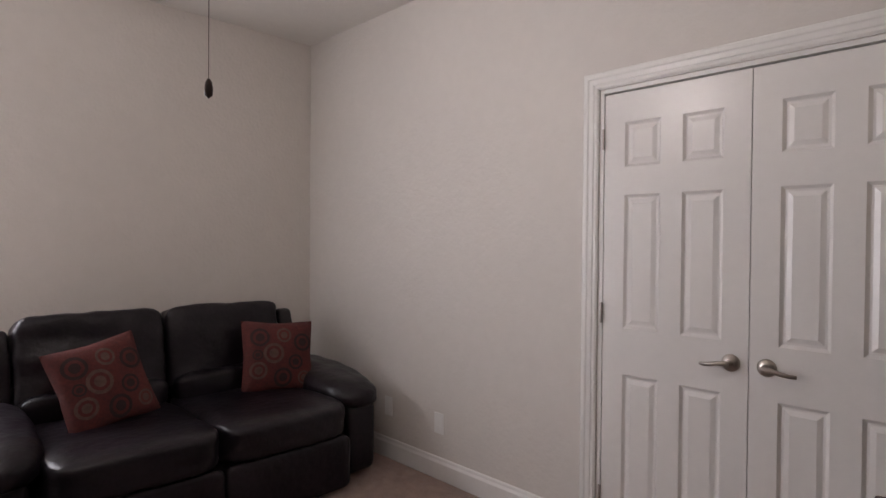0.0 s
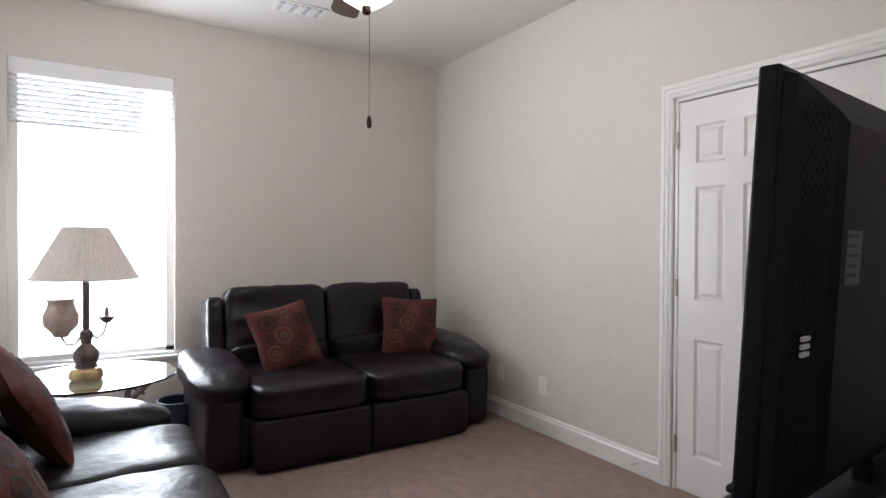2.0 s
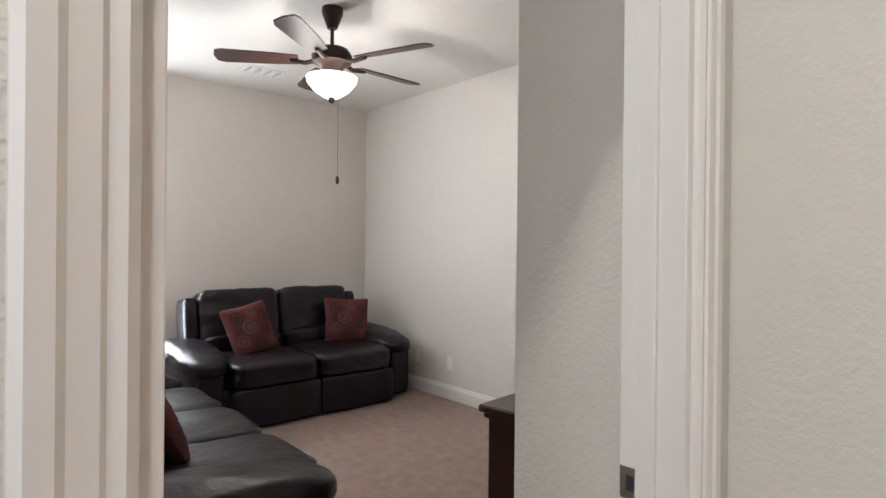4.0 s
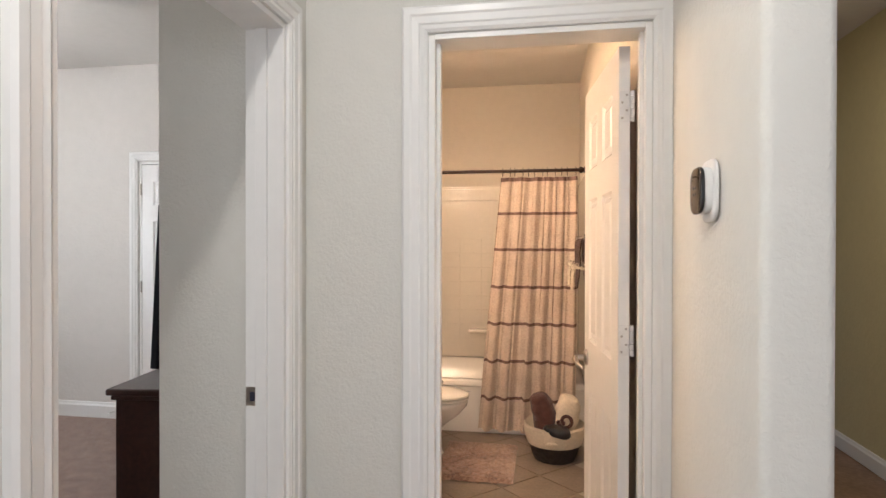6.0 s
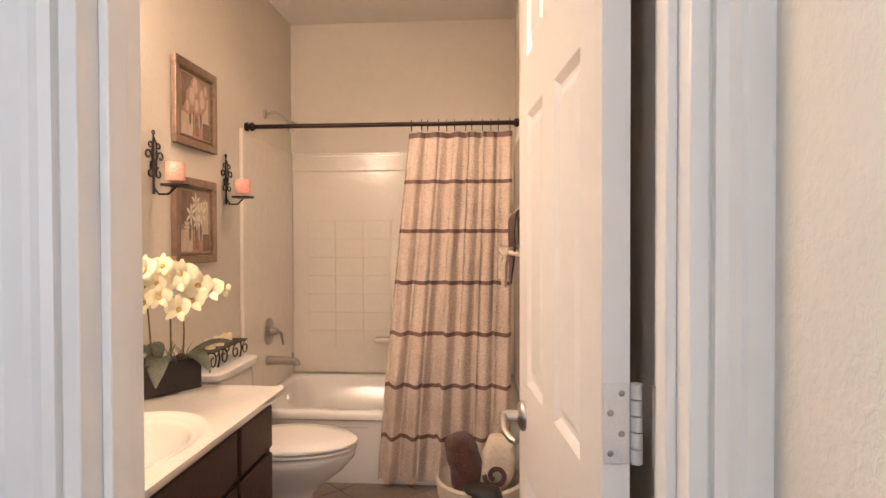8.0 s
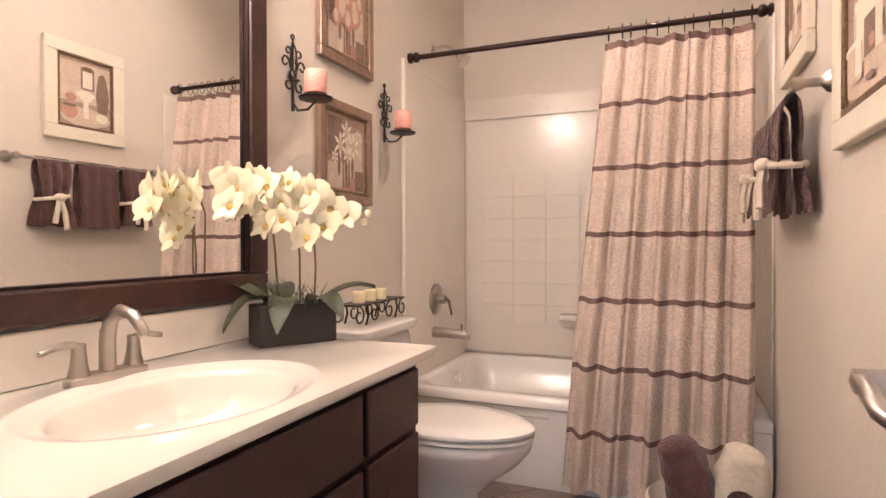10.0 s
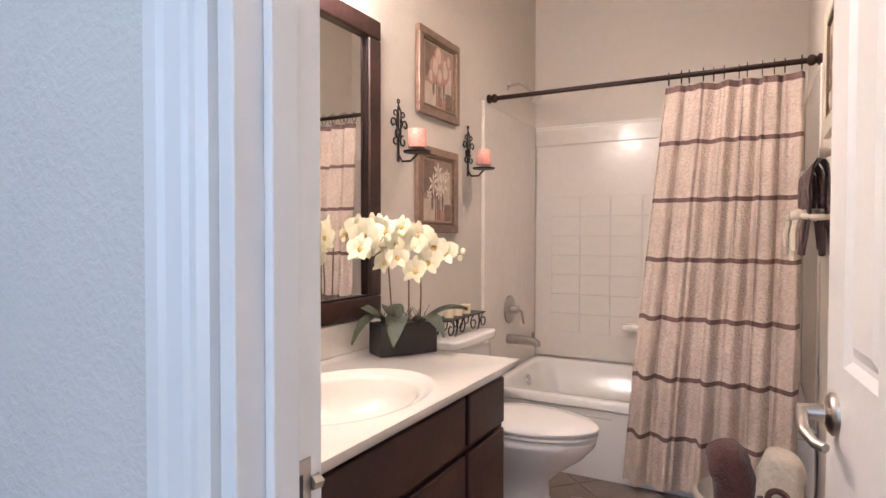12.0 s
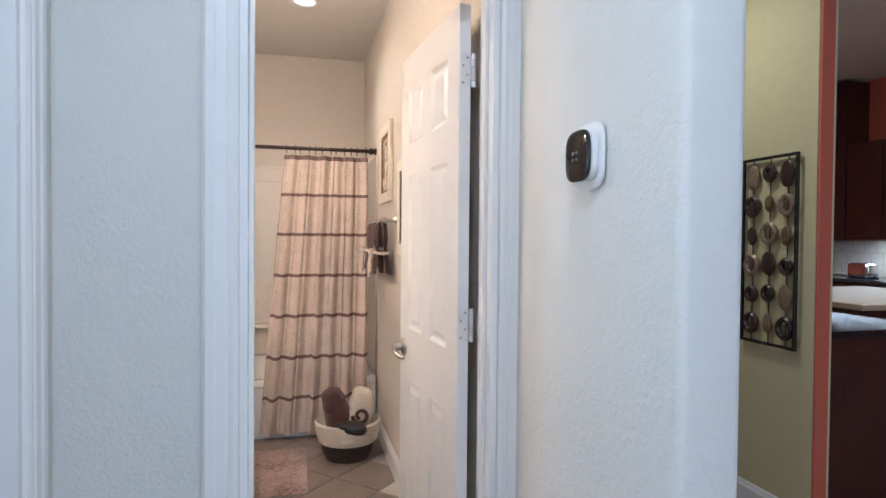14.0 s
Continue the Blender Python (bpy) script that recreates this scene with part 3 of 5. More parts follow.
throw_pillow((-3.67, 0.76, 0.67), Rm(radians(10), 3, "Z") @ Rm(radians(68), 3, "Y") @ Rm(radians(100), 3, "Z"))
throw_pillow((-3.71, 1.70, 0.67), Rm(radians(-12), 3, "Z") @ Rm(radians(72), 3, "Y") @ Rm(radians(86), 3, "Z"))
throw_pillow((-2.53, -0.52, 0.70), Rm(radians(8), 3, "Z") @ Rm(radians(-62), 3, "X") @ Rm(radians(20), 3, "Z"))
throw_pillow((-1.62, -0.50, 0.68), Rm(radians(-62), 3, "X") @ Rm(radians(8), 3, "Z"))

tb = thing("side_table", "round glass table on scrolled iron legs by the window", "table", (-3.69, -0.28, -0.035))
part("tabletop", lathe([(0.0, 0.565), (0.395, 0.565), (0.40, 0.571), (0.395, 0.577), (0.0, 0.577)], seg=48), GLASS, tb, "clear round glass top", True)
for k in range(4):
    a = radians(45 + 90 * k)
    pts = [(0.30, 0.0), (0.27, 0.06), (0.20, 0.2), (0.19, 0.35), (0.24, 0.47), (0.31, 0.53), (0.34, 0.556)]
    part("leg", tube([(r * math.cos(a), r * math.sin(a), z + 0.008) for r, z in pts], 0.015), PEWTER, tb, "", True)
    for cz in (0.40, 0.49):
        part("scroll", tube([((0.25 + u) * math.cos(a), (0.25 + u) * math.sin(a), cz + v) for u, v in arc(0, 0, 0.045, 0, 320, 14)], 0.008), PEWTER, tb, "", True)
part("ring", tube([(0.30 * math.cos(a), 0.30 * math.sin(a), 0.552) for a in np.linspace(0, 2 * math.pi, 40)], 0.010), PEWTER, tb, "", True)

tl = thing("table_lamp", "antique lamp with pleated cream shade on the glass table", "lamp", (-3.62, -0.335, 0.543))
tl.scale = (0.8, 0.8, 0.88)
part("base", lathe([(0.09, 0.0), (0.105, 0.015), (0.10, 0.05), (0.085, 0.07), (0.07, 0.075)]), BRASS, tl, "aged brass foot", True)
part("body", lathe([(0.07, 0.075), (0.06, 0.10), (0.075, 0.13), (0.075, 0.17), (0.05, 0.20), (0.03, 0.22), (0.04, 0.26), (0.04, 0.29), (0.018, 0.31)]), PEWTER, tl, "", True)
part("stem", lathe([(0.018 + 0.007 * (i % 2), 0.31 + 0.018 * i) for i in range(17)], seg=14), PEWTER, tl, "", True)
bm = bmesh.new()
rings = []
for r, z in ((0.31, 0.62), (0.13, 0.93)):
    rings.append([bm.verts.new(((r + 0.005 * (i % 2)) * math.cos(2 * math.pi * i / 120), (r + 0.005 * (i % 2)) * math.sin(2 * math.pi * i / 120), z)) for i in range(120)])
for i in range(120):
    bm.faces.new((rings[0][i], rings[0][(i + 1) % 120], rings[1][(i + 1) % 120], rings[1][i]))
sh = part("shade", bm, SHADE, tl, "pleated cream fabric shade")
part("hem", tube([(0.315 * math.cos(a), 0.315 * math.sin(a), 0.622) for a in np.linspace(0, 2 * math.pi, 60)], 0.007), SHADE, sh, "", True)
part("side_arm", tube([(0, -0.02, 0.28), (0, -0.06, 0.22), (0, -0.11, 0.22), (0, -0.14, 0.27)], 0.007), PEWTER, tl, "", True)
part("side_arm", tube([(0, 0.02, 0.28), (0, 0.06, 0.25), (0, 0.10, 0.27), (0, 0.12, 0.34)], 0.007), PEWTER, tl, "", True)
part("globe", lathe([(0.04, 0.27), (0.06, 0.30), (0.10, 0.34), (0.105, 0.40), (0.08, 0.45), (0.075, 0.48), (0.09, 0.50)], (0, -0.14, 0)), FLORAL, tl, "painted milk glass globe", True)
part("drip_pan", lathe([(0.02, 0.34), (0.055, 0.375), (0.055, 0.38), (0.015, 0.39), (0.012, 0.43), (0.0, 0.44)], (0, 0.12, 0)), PEWTER, tl, "", True)

wb = thing("waste_bin", "navy blue plastic waste bin on the carpet", "bin", (-3.89, 0.16, 0))
part("bucket", lathe([(0.10, 0.003), (0.125, 0.30), (0.12, 0.30), (0.096, 0.012), (0.0, 0.012)]), BLUEBIN, wb, "", True)
part("rim", tube([(0.125 * math.cos(a), 0.125 * math.sin(a), 0.30) for a in np.linspace(0, 2 * math.pi, 40)], 0.007), BLUEBIN, wb, "", True)

# ceiling fan
fan = thing("ceiling_fan", "dark five-blade ceiling fan with lit glass bowl", "ceiling fan", (-2.2, 0.66, -0.055))
part("canopy", lathe([(0.065, H + 0.055), (0.065, H + 0.02), (0.03, H - 0.07), (0.0, H - 0.07)]), BRONZE, fan, "", True)
part("downrod", tube([(0, 0, H - 0.05), (0, 0, H - 0.2)], 0.012), BRONZE, fan, "", True)
part("motor", lathe([(0.03, H - 0.18), (0.10, H - 0.20), (0.125, H - 0.24), (0.12, H - 0.28), (0.07, H - 0.31), (0.06, H - 0.36), (0.0, H - 0.36)]), BRONZE, fan, "", True)
part("light_bowl", lathe([(0.155, H - 0.37), (0.15, H - 0.40), (0.11, H - 0.45), (0.05, H - 0.49), (0.0, H - 0.495)], seg=32), BULBGLASS, fan, "lit frosted glass bowl", True).visible_shadow = False
part("finial", lathe([(0.02, H - 0.49), (0.018, H - 0.52), (0.0, H - 0.53)]), BRONZE, fan, "", True)
blade_me = None
for k in range(5):
    a = 22 + 72 * k
    bm = bmesh.new()
    outline = [(0.20, -0.05), (0.34, -0.062), (0.64, -0.072), (0.68, -0.058), (0.695, 0.0), (0.68, 0.058), (0.64, 0.072), (0.34, 0.062), (0.20, 0.05)]
    f = [[bm.verts.new((x, y, z)) for x, y in outline] for z in (-0.004, 0.004)]
    for i in range(9):
        bm.faces.new((f[0][i], f[0][(i + 1) % 9], f[1][(i + 1) % 9], f[1][i]))
    bm.faces.new(f[0]), bm.faces.new(f[1])
    b = part("blade", bm, BLADE, fan, "dark walnut blade")
    b.matrix_basis = pose(0, 0, H - 0.27, 0, 0, a) @ pose(0, 0, 0, 12, 0, 0)
    part("bracket", tube([(0.10, 0, 0.0), (0.16, 0, -0.02), (0.25, 0, -0.008)], 0.014, seg=6), BRONZE, b, "", True)
pc = thing("pull_chain", "fan pull chain with a wooden bob", "pull chain", (-1.95, 0.56, -0.012))
part("chain", tube([(-0.20, 0.08, H - 0.44), (-0.12, 0.045, H - 0.49), (-0.03, 0.01, H - 0.52), (0, 0, H - 0.57), (0, 0, 1.765)], 0.0009, seg=5), BRONZE, pc, "", True)
part("bob", lathe([(0.003, 1.772), (0.008, 1.764), (0.0105, 1.748), (0.0095, 1.732), (0.0, 1.724)], seg=14), ESPRESSO, pc, "dark wooden bob", True)

vt = thing("ceiling_vent", "white louvred supply vent in the ceiling", "vent", (-3.70, 0.86, H))
part("frame", box(-0.09, 0.09, -0.17, 0.17, -0.008, -0.001), WHITEP, vt, bevel=0.002)
# alternate slats in grey paint the shade between the white louvres
for i in range(7):
    part("slat", box(-0.065, 0.065, -0.14 + 0.042 * i, -0.115 + 0.042 * i, -0.0145, -0.0085), WHITEP if i % 2 else SILVER, vt)

for xx, zz in ((-3.39, 0.325), (-2.93, 0.32)):
    o = thing("wall_outlet", "white wall plate with sockets above the baseboard", "outlet", (xx, 2.3, zz), group="wall plates")
    part("plate", box(-0.037, 0.037, -0.006, 0.0, -0.06, 0.06), WHITEP, o, bevel=0.002)
    for dz in (-0.024, 0.024):
        part("socket", box(-0.016, 0.016, -0.009, -0.0065, dz - 0.013, dz + 0.013), WHITEP, o, bevel=0.001)
ds = thing("door_stop", "small spring door stop on the baseboard", "door stop", (-2.12, 2.283, 0.06))
part("spring", tube([(0.004 * math.cos(i), -0.0018 * i, 0.004 * math.sin(i)) for i in np.linspace(0, 38, 90)], 0.0013, seg=5), NICKEL, ds, "", True)
part("tip", lathe([(0.007, 0), (0.007, 0.012), (0.0, 0.013)], (0, -0.066, 0), turn=Rm(radians(90), 3, "X"), seg=10), WHITEP, ds, "white rubber tip", True)

# television and its stand
st = thing("tv_stand", "espresso wood media cabinet with moulded top", "cabinet", (0, 0, 0))
st.matrix_basis = pose(-0.64, 0.42, 0, 0, 0, 7.5) @ pose(0.64, -0.42, 0)
SX0, SX1, SY0, SY1, SZ = -0.64, -0.09, 0.42, 1.75, 0.76
part("body", box(SX0 + 0.03, SX1, SY0 + 0.03, SY1 - 0.03, 0.06, SZ - 0.05), ESPRESSO, st, bevel=0.004)
part("top", box(SX0, SX1, SY0, SY1, SZ - 0.03, SZ), ESPRESSO, st, "moulded overhanging top", bevel=0.008)
part("cornice", box(SX0 + 0.015, SX1, SY0 + 0.015, SY1 - 0.015, SZ - 0.052, SZ - 0.031), ESPRESSO, st, bevel=0.006)
part("plinth", box(SX0 + 0.02, SX1, SY0 + 0.02, SY1 - 0.02, 0.002, 0.058), ESPRESSO, st, bevel=0.006)
for k in range(2):
    y0 = SY0 + 0.06 + k * 0.68
    dr = part("door", box(SX0 + 0.012, SX0 + 0.028, y0, y0 + 0.58, 0.09, SZ - 0.08), ESPRESSO, st, bevel=0.004)
    part("knob", lathe([(0.006, 0), (0.014, 0.012), (0.0, 0.02)], (SX0 + 0.012, y0 + (0.53 if k == 0 else 0.05), 0.4), seg=12, turn=Rm(radians(-90), 3, "Y")), NICKEL, dr, "", True)
tv = thing("television", "black flat television seen from behind on its stand", "television", (-0.51, 0.585, 0.76))
tv.matrix_basis = pose(-0.51, 0.585, 0.761, 0, 0, 6) @ pose(0, 0, 0, 0, 3, 0) @ Matrix.Diagonal((1, 1, 0.93, 1))
part("bezel", box(-0.035, 0.0, 0, 1.22, 0.06, 0.88), BLACKP, tv, bevel=0.006)
part("screen", box(-0.038, -0.0352, 0.04, 1.18, 0.10, 0.84), BLACKG, tv, "glossy black screen")
bm = bmesh.new()
fr = [[bm.verts.new((x, y, z)) for y, z in ((a, b), (1.22 - a, b), (1.22 - a, 0.94 - b), (a, 0.94 - b))] for x, a, b in ((0.001, 0.012, 0.072), (0.02, 0.02, 0.08), (0.05, 0.11, 0.13), (0.06, 0.13, 0.15))]
for a, b in zip(fr, fr[1:]):
    for i in range(4):
        bm.faces.new((a[i], a[(i + 1) % 4], b[(i + 1) % 4], b[i]))
bm.faces.new(fr[-1]), bm.faces.new(fr[0])
bk = part("back_shell", bm, BLACKP, tv, "sloped black back shell", False, 0.002)
# raised squares, coloured as the dark inside of small vent holes
bm = bmesh.new()
for i in range(5):
    for j in range(46):
        if 16 < j < 20:
            continue
        yy, zz = 0.036 + 0.013 * i + 0.0065 * (j % 2), 0.20 + 0.0135 * j
        xx = 0.0205 + 0.03 * (yy - 0.02) / 0.09
        box(xx, xx + 0.0015, yy, yy + 0.007, zz, zz + 0.007, bm)
tagged(part("perforation", bm, HOLE_SHADE, bk, "rows of near-black squares for shaded vent holes"), kind="stuff")
for i in range(3):
    part("badge_bar", box(0.036, 0.0405, 0.05, 0.09, 0.375 + 0.014 * i, 0.384 + 0.014 * i), SILVER, bk, "pale printed bar", bevel=0.001)
part("sticker", box(0.0605, 0.062, 0.15, 0.22, 0.50, 0.60), DIM, bk, "pale specification sticker")
for i in range(5):
    part("print_line", box(0.0622, 0.063, 0.155, 0.195 + 0.006 * (i % 3), 0.515 + 0.018 * i, 0.521 + 0.018 * i), INK, bk)
part("neck", box(-0.01, 0.03, 0.50, 0.72, 0.015, 0.08), BLACKP, tv, bevel=0.006)
part("foot", box(-0.16, 0.06, 0.25, 0.97, 0.0, 0.018), BLACKP, tv, "black foot", bevel=0.006).matrix_basis = pose(0, 0, 0.0, 0, -3, 0)


# ---- bathroom ----
# tub with surround
tub = thing("bathtub", "white alcove tub with glossy tile-patterned surround", "bathtub")
TY0, TY1, TZ = 2.44, 3.36, 0.388
bm = bmesh.new()
def ring_rect(ins_x, ins_y, z, rad):
    pts = []
    x0, x1, y0, y1 = 0.012 + ins_x, 1.553 - ins_x, TY0 + ins_y, TY1 - ins_y
    for cx, cy, a0 in ((x1 - rad, y1 - rad, 0), (x0 + rad, y1 - rad, 90), (x0 + rad, y0 + rad, 180), (x1 - rad, y0 + rad, 270)):
        pts += [(px, py, z) for px, py in arc(cx, cy, rad, a0, a0 + 90, 7)]
    return [bm.verts.new(p) for p in pts]
rs = [ring_rect(0, 0.015, 0.0, 0.01), ring_rect(0, 0.015, TZ - 0.05, 0.01), ring_rect(0, 0, TZ - 0.04, 0.01), ring_rect(0, 0, TZ - 0.008, 0.01), ring_rect(0.008, 0.008, TZ, 0.02), ring_rect(0.06, 0.07, TZ, 0.12), ring_rect(0.075, 0.085, TZ - 0.012, 0.12), ring_rect(0.15, 0.15, 0.10, 0.12), ring_rect(0.22, 0.22, 0.07, 0.1)]
for a, b in zip(rs, rs[1:]):
    for i in range(28):
        bm.faces.new((a[i], a[(i + 1) % 28], b[(i + 1) % 28], b[i]))
bm.faces.new(rs[-1])
part("basin", bm, PORC, tub, "white enamelled basin", True)
part("apron_groove", box(0.40, 0.72, TY0 + 0.0135, TY0 + 0.0148, 0.300, 0.305), SILVER, tub, "faint grey mark line")
ST = 1.92
part("back_panel", box(0.012, 1.553, 3.366, 3.379, TZ, ST), ACRYL, tub, "glossy back panel", bevel=0.006)
part("side_panel", box(0.001, 0.012, 2.52, 3.366, TZ - 0.3, ST), ACRYL, tub, "glossy side panel", bevel=0.004)
part("side_panel", box(1.553, 1.564, 2.52, 3.366, TZ - 0.3, ST), ACRYL, tub, "glossy side panel", bevel=0.004)
part("edge_bead", box(0.001, 0.022, 2.50, 2.522, 0.0, ST + 0.01), ACRYL, tub, "pale rounded edge bead", bevel=0.006)
part("ledge", box(0.012, 1.553, 3.35, 3.3655, ST - 0.13, ST - 0.02), ACRYL, tub, "", bevel=0.007)
tile_me = finish("tile", box(-0.095, 0.095, -0.0025, 0.0, -0.062, 0.062), ACRYL, bevel=0.002, seg=1)
for i in range(7):
    for j in range(7):
        o = new("tile", tile_me)
        o.parent = tub
        o.matrix_basis = pose(0.22 + 0.195 * i, 3.3655 - (0.003 if j == 6 else 0), 0.62 + 0.128 * j + 0.0, random.uniform(-0.6, 0.6), 0, 0)
part("soap_ledge", box(0.60, 0.80, 3.27, 3.364, 0.61, 0.645), ACRYL, tub, "small soap ledge", bevel=0.012)
part("drain_overflow", lathe([(0.033, 0), (0.03, 0.008), (0.0, 0.01)], (0.135, 2.9, 0.33), turn=Rm(radians(80), 3, "Y")), CHROME, tub, "chrome overflow plate", True)

va = thing("shower_valve", "brushed nickel tub valve with lever", "faucet", (0.012, 2.895, 0.747))
ry = Rm(radians(90), 3, "Y")
part("escutcheon", lathe([(0.085, 0), (0.083, 0.008), (0.05, 0.016), (0.0, 0.018)], turn=ry, seg=32), NICKEL, va, "", True)
part("stem", lathe([(0.026, 0.015), (0.022, 0.06), (0.0, 0.065)], turn=ry), NICKEL, va, "", True)
part("lever", tube([(0.055, 0, 0), (0.075, 0.01, -0.01), (0.08, 0.02, -0.05), (0.085, 0.022, -0.085)], 0.011, r_end=0.007), NICKEL, va, "", True)
sp = thing("tub_spout", "brushed nickel tub spout", "spout", (0.012, 2.87, 0.572))
part("spout", tube([(0, 0, 0), (0.10, 0, 0), (0.165, 0, -0.004), (0.185, 0, -0.012), (0.188, 0, -0.03)], 0.03, r_end=0.02, seg=14), NICKEL, sp, "", True)
part("diverter", lathe([(0.006, 0.0), (0.008, 0.03), (0.0, 0.032)], (0.16, 0, 0.018), seg=10), NICKEL, sp, "", True)
sd = thing("overhead_shower", "chrome shower head on a bent arm", "shower head", (0.0, 2.89, 2.09))
part("flange", lathe([(0.03, 0.0), (0.026, 0.008), (0.0, 0.01)], turn=ry), CHROME, sd, "", True)
part("arm", tube([(0, 0, 0), (0.06, 0, 0.012), (0.10, 0, 0.0), (0.145, 0, -0.045)], 0.009), CHROME, sd, "", True)
part("head", lathe([(0.012, 0), (0.02, 0.02), (0.04, 0.055), (0.04, 0.065), (0.0, 0.066)], (0.14, 0, -0.04), turn=Rm(radians(140), 3, "Y")), CHROME, sd, "", True)

# curtain
rod = thing("curtain_rod", "dark bronze curtain rod spanning the tub", "curtain rod", (0, 2.595, 1.955))
part("pole", tube([(0.03, 0, 0), (1.52, 0, 0)], 0.0125, seg=12), BRONZE, rod, "", True)
for x, s in ((0.001, 1), (1.564, -1)):
    part("finial", lathe([(0.024, 0), (0.026, 0.012), (0.015, 0.02), (0.024, 0.032), (0.024, 0.045), (0.013, 0.055)], (x, 0, 0), turn=Rm(radians(90 * s), 3, "Y")), BRONZE, rod, "", True)
cu = thing("shower_curtain", "tan crinkled curtain with brown bands drawn aside", "curtain", (0, 2.595, 0))
NX, NZ = 260, 84
ZT, ZB = 1.905, 0.045
bands = [1.885, 1.63, 1.36, 1.085, 0.818, 0.55, 0.28]
def cloth(u, z):
    f = (ZT - z) / (ZT - ZB)
    x = (0.925 - 0.15 * f) + u * (1.505 - 0.925 + (0.15 - 0.025) * f)
    amp = 0.016 + 0.008 * f
    ph = u * 2 * math.pi
    y = amp * (math.sin(ph * 6.1 + 1.1 * math.sin(ph * 1.7)) + 0.5 * math.sin(ph * 13.1 + 1.3 + f * 1.2) + 0.3 * math.sin(ph * 3.1 + f))
    y += 0.006 * noise.noise(Vector((u * 30, z * 3, 0))) + 0.0035 * noise.noise(Vector((u * 46, z * 34, 4)))
    return x + 0.008 * math.cos(ph * 7.3), y - 0.195 * min(1, f * 1.4) - 0.01, z + 0.006 * math.sin(ph * 7.3) * f
bm = bmesh.new()
zs = sorted(set(list(np.linspace(ZB, ZT, NZ)) + [b + d for b in bands for d in (-0.0105, 0.0105)]))
vv = [[bm.verts.new(cloth(i / NX, z)) for i in range(NX + 1)] for z in zs]
for j in range(len(zs) - 1):
    zm = (zs[j] + zs[j + 1]) / 2
    for i in range(NX):
        f = bm.faces.new((vv[j][i], vv[j][i + 1], vv[j + 1][i + 1], vv[j + 1][i]))
        f.material_index = 1 if any(abs(zm - b) < 0.0105 for b in bands) or zm > 1.875 else 0
part("cloth", bm, [LINEN, BAND], cu, "", True)
for i in range(12):
    u = (i + 0.5) / 12
    x, y, z = cloth(u, ZT)
    part("ring", tube([(x, y * 0.6 + 0.019 * math.cos(a), 1.945 + 0.032 * math.sin(a)) for a in np.linspace(0, 2 * math.pi, 18)], 0.0022, seg=5), BRONZE, cu, "small bronze ring", True)

# vanity
van = thing("vanity_cabinet", "espresso vanity cabinet with raised panels", "cabinet")
VY0, VY1, VX, VZ = 0.13, 1.485, 0.548, 0.722
bm = box(0.0, VX, VY0, VY1, 0.09, 0.62)
for q in ((VX - 0.02, VX, VY0, VY1), (0.0, VX - 0.021, VY1 - 0.02, VY1), (0.0, VX - 0.021, VY0, VY0 + 0.02)):
    box(*q, 0.62, VZ + 0.008, bm)
part("body", bm, ESPRESSO, van)
part("toe_kick", box(0.0, VX - 0.06, VY0, VY1, 0.0, 0.089), ESPRESSO, van)
def front(y0, y1, z0, z1, name):
    d = part(name, box(VX + 0.001, VX + 0.019, y0, y1, z0, z1), ESPRESSO, van, "", False, 0.005)
    bm = bmesh.new()
    rr = [[bm.verts.new((VX + 0.0192 + dx, a, b)) for a, b in ((y0 + i, z0 + i), (y1 - i, z0 + i), (y1 - i, z1 - i), (y0 + i, z1 - i))] for i, dx in ((0.045, 0.0), (0.05, -0.007), (0.062, -0.007), (0.085, 0.0005))] if z1 - z0 > 0.25 else []
    for a, b in zip(rr, rr[1:]):
        for k in range(4):
            bm.faces.new((a[k], a[(k + 1) % 4], b[(k + 1) % 4], b[k]))
    if rr:
        bm.faces.new(rr[-1])
        part("raised_panel", bm, ESPRESSO, d)
    else:
        bm.free()
for y0, y1 in ((1.19, 1.465), (0.17, 0.45)):
    front(y0, y1, 0.555, 0.71, "drawer")
    front(y0, y1, 0.12, 0.535, "door")
front(0.48, 1.165, 0.555, 0.71, "drawer")
front(0.48, 0.82, 0.12, 0.535, "door"), front(0.835, 1.165, 0.12, 0.535, "door")
top = thing("sink_counter", "glossy cream cultured-marble top with oval sink", "countertop")
CX, CY, RX, RY, TZ0 = 0.345, 0.87, 0.18, 0.24, 0.762
bm = bmesh.new()
N = 64
outer = []
for i in range(N):
    a = 2 * math.pi * i / N
    c, s = math.cos(a), math.sin(a)
    x0, x1, y0, y1 = 0.0, 0.60, 0.12, 1.525
    k = min(((x1 - CX) / c if c > 1e-6 else (x0 - CX) / c if c < -1e-6 else 9), ((y1 - CY) / s if s > 1e-6 else (y0 - CY) / s if s < -1e-6 else 9))
    outer.append((CX + k * c, CY + k * s))
for qx, qy in ((0.0, 0.12), (0.60, 0.12), (0.60, 1.525), (0.0, 1.525)):
    i = min(range(N), key=lambda i: (outer[i][0] - qx) ** 2 + (outer[i][1] - qy) ** 2)
    outer[i] = (qx, qy)
rows = [[bm.verts.new((x, y, TZ0)) for x, y in outer]]
for f, z in ((1.34, 0.0), (1.28, 0.006), (1.22, 0.006), (1.16, -0.002), (1.08, -0.005), (1.03, -0.009), (1.0, -0.016), (0.93, -0.05), (0.8, -0.09), (0.55, -0.115), (0.2, -0.122), (0.06, -0.124)):
    rows.append([bm.verts.new((CX + RX * f * math.cos(2 * math.pi * i / N), CY + RY * f * math.sin(2 * math.pi * i / N), TZ0 + z)) for i in range(N)])
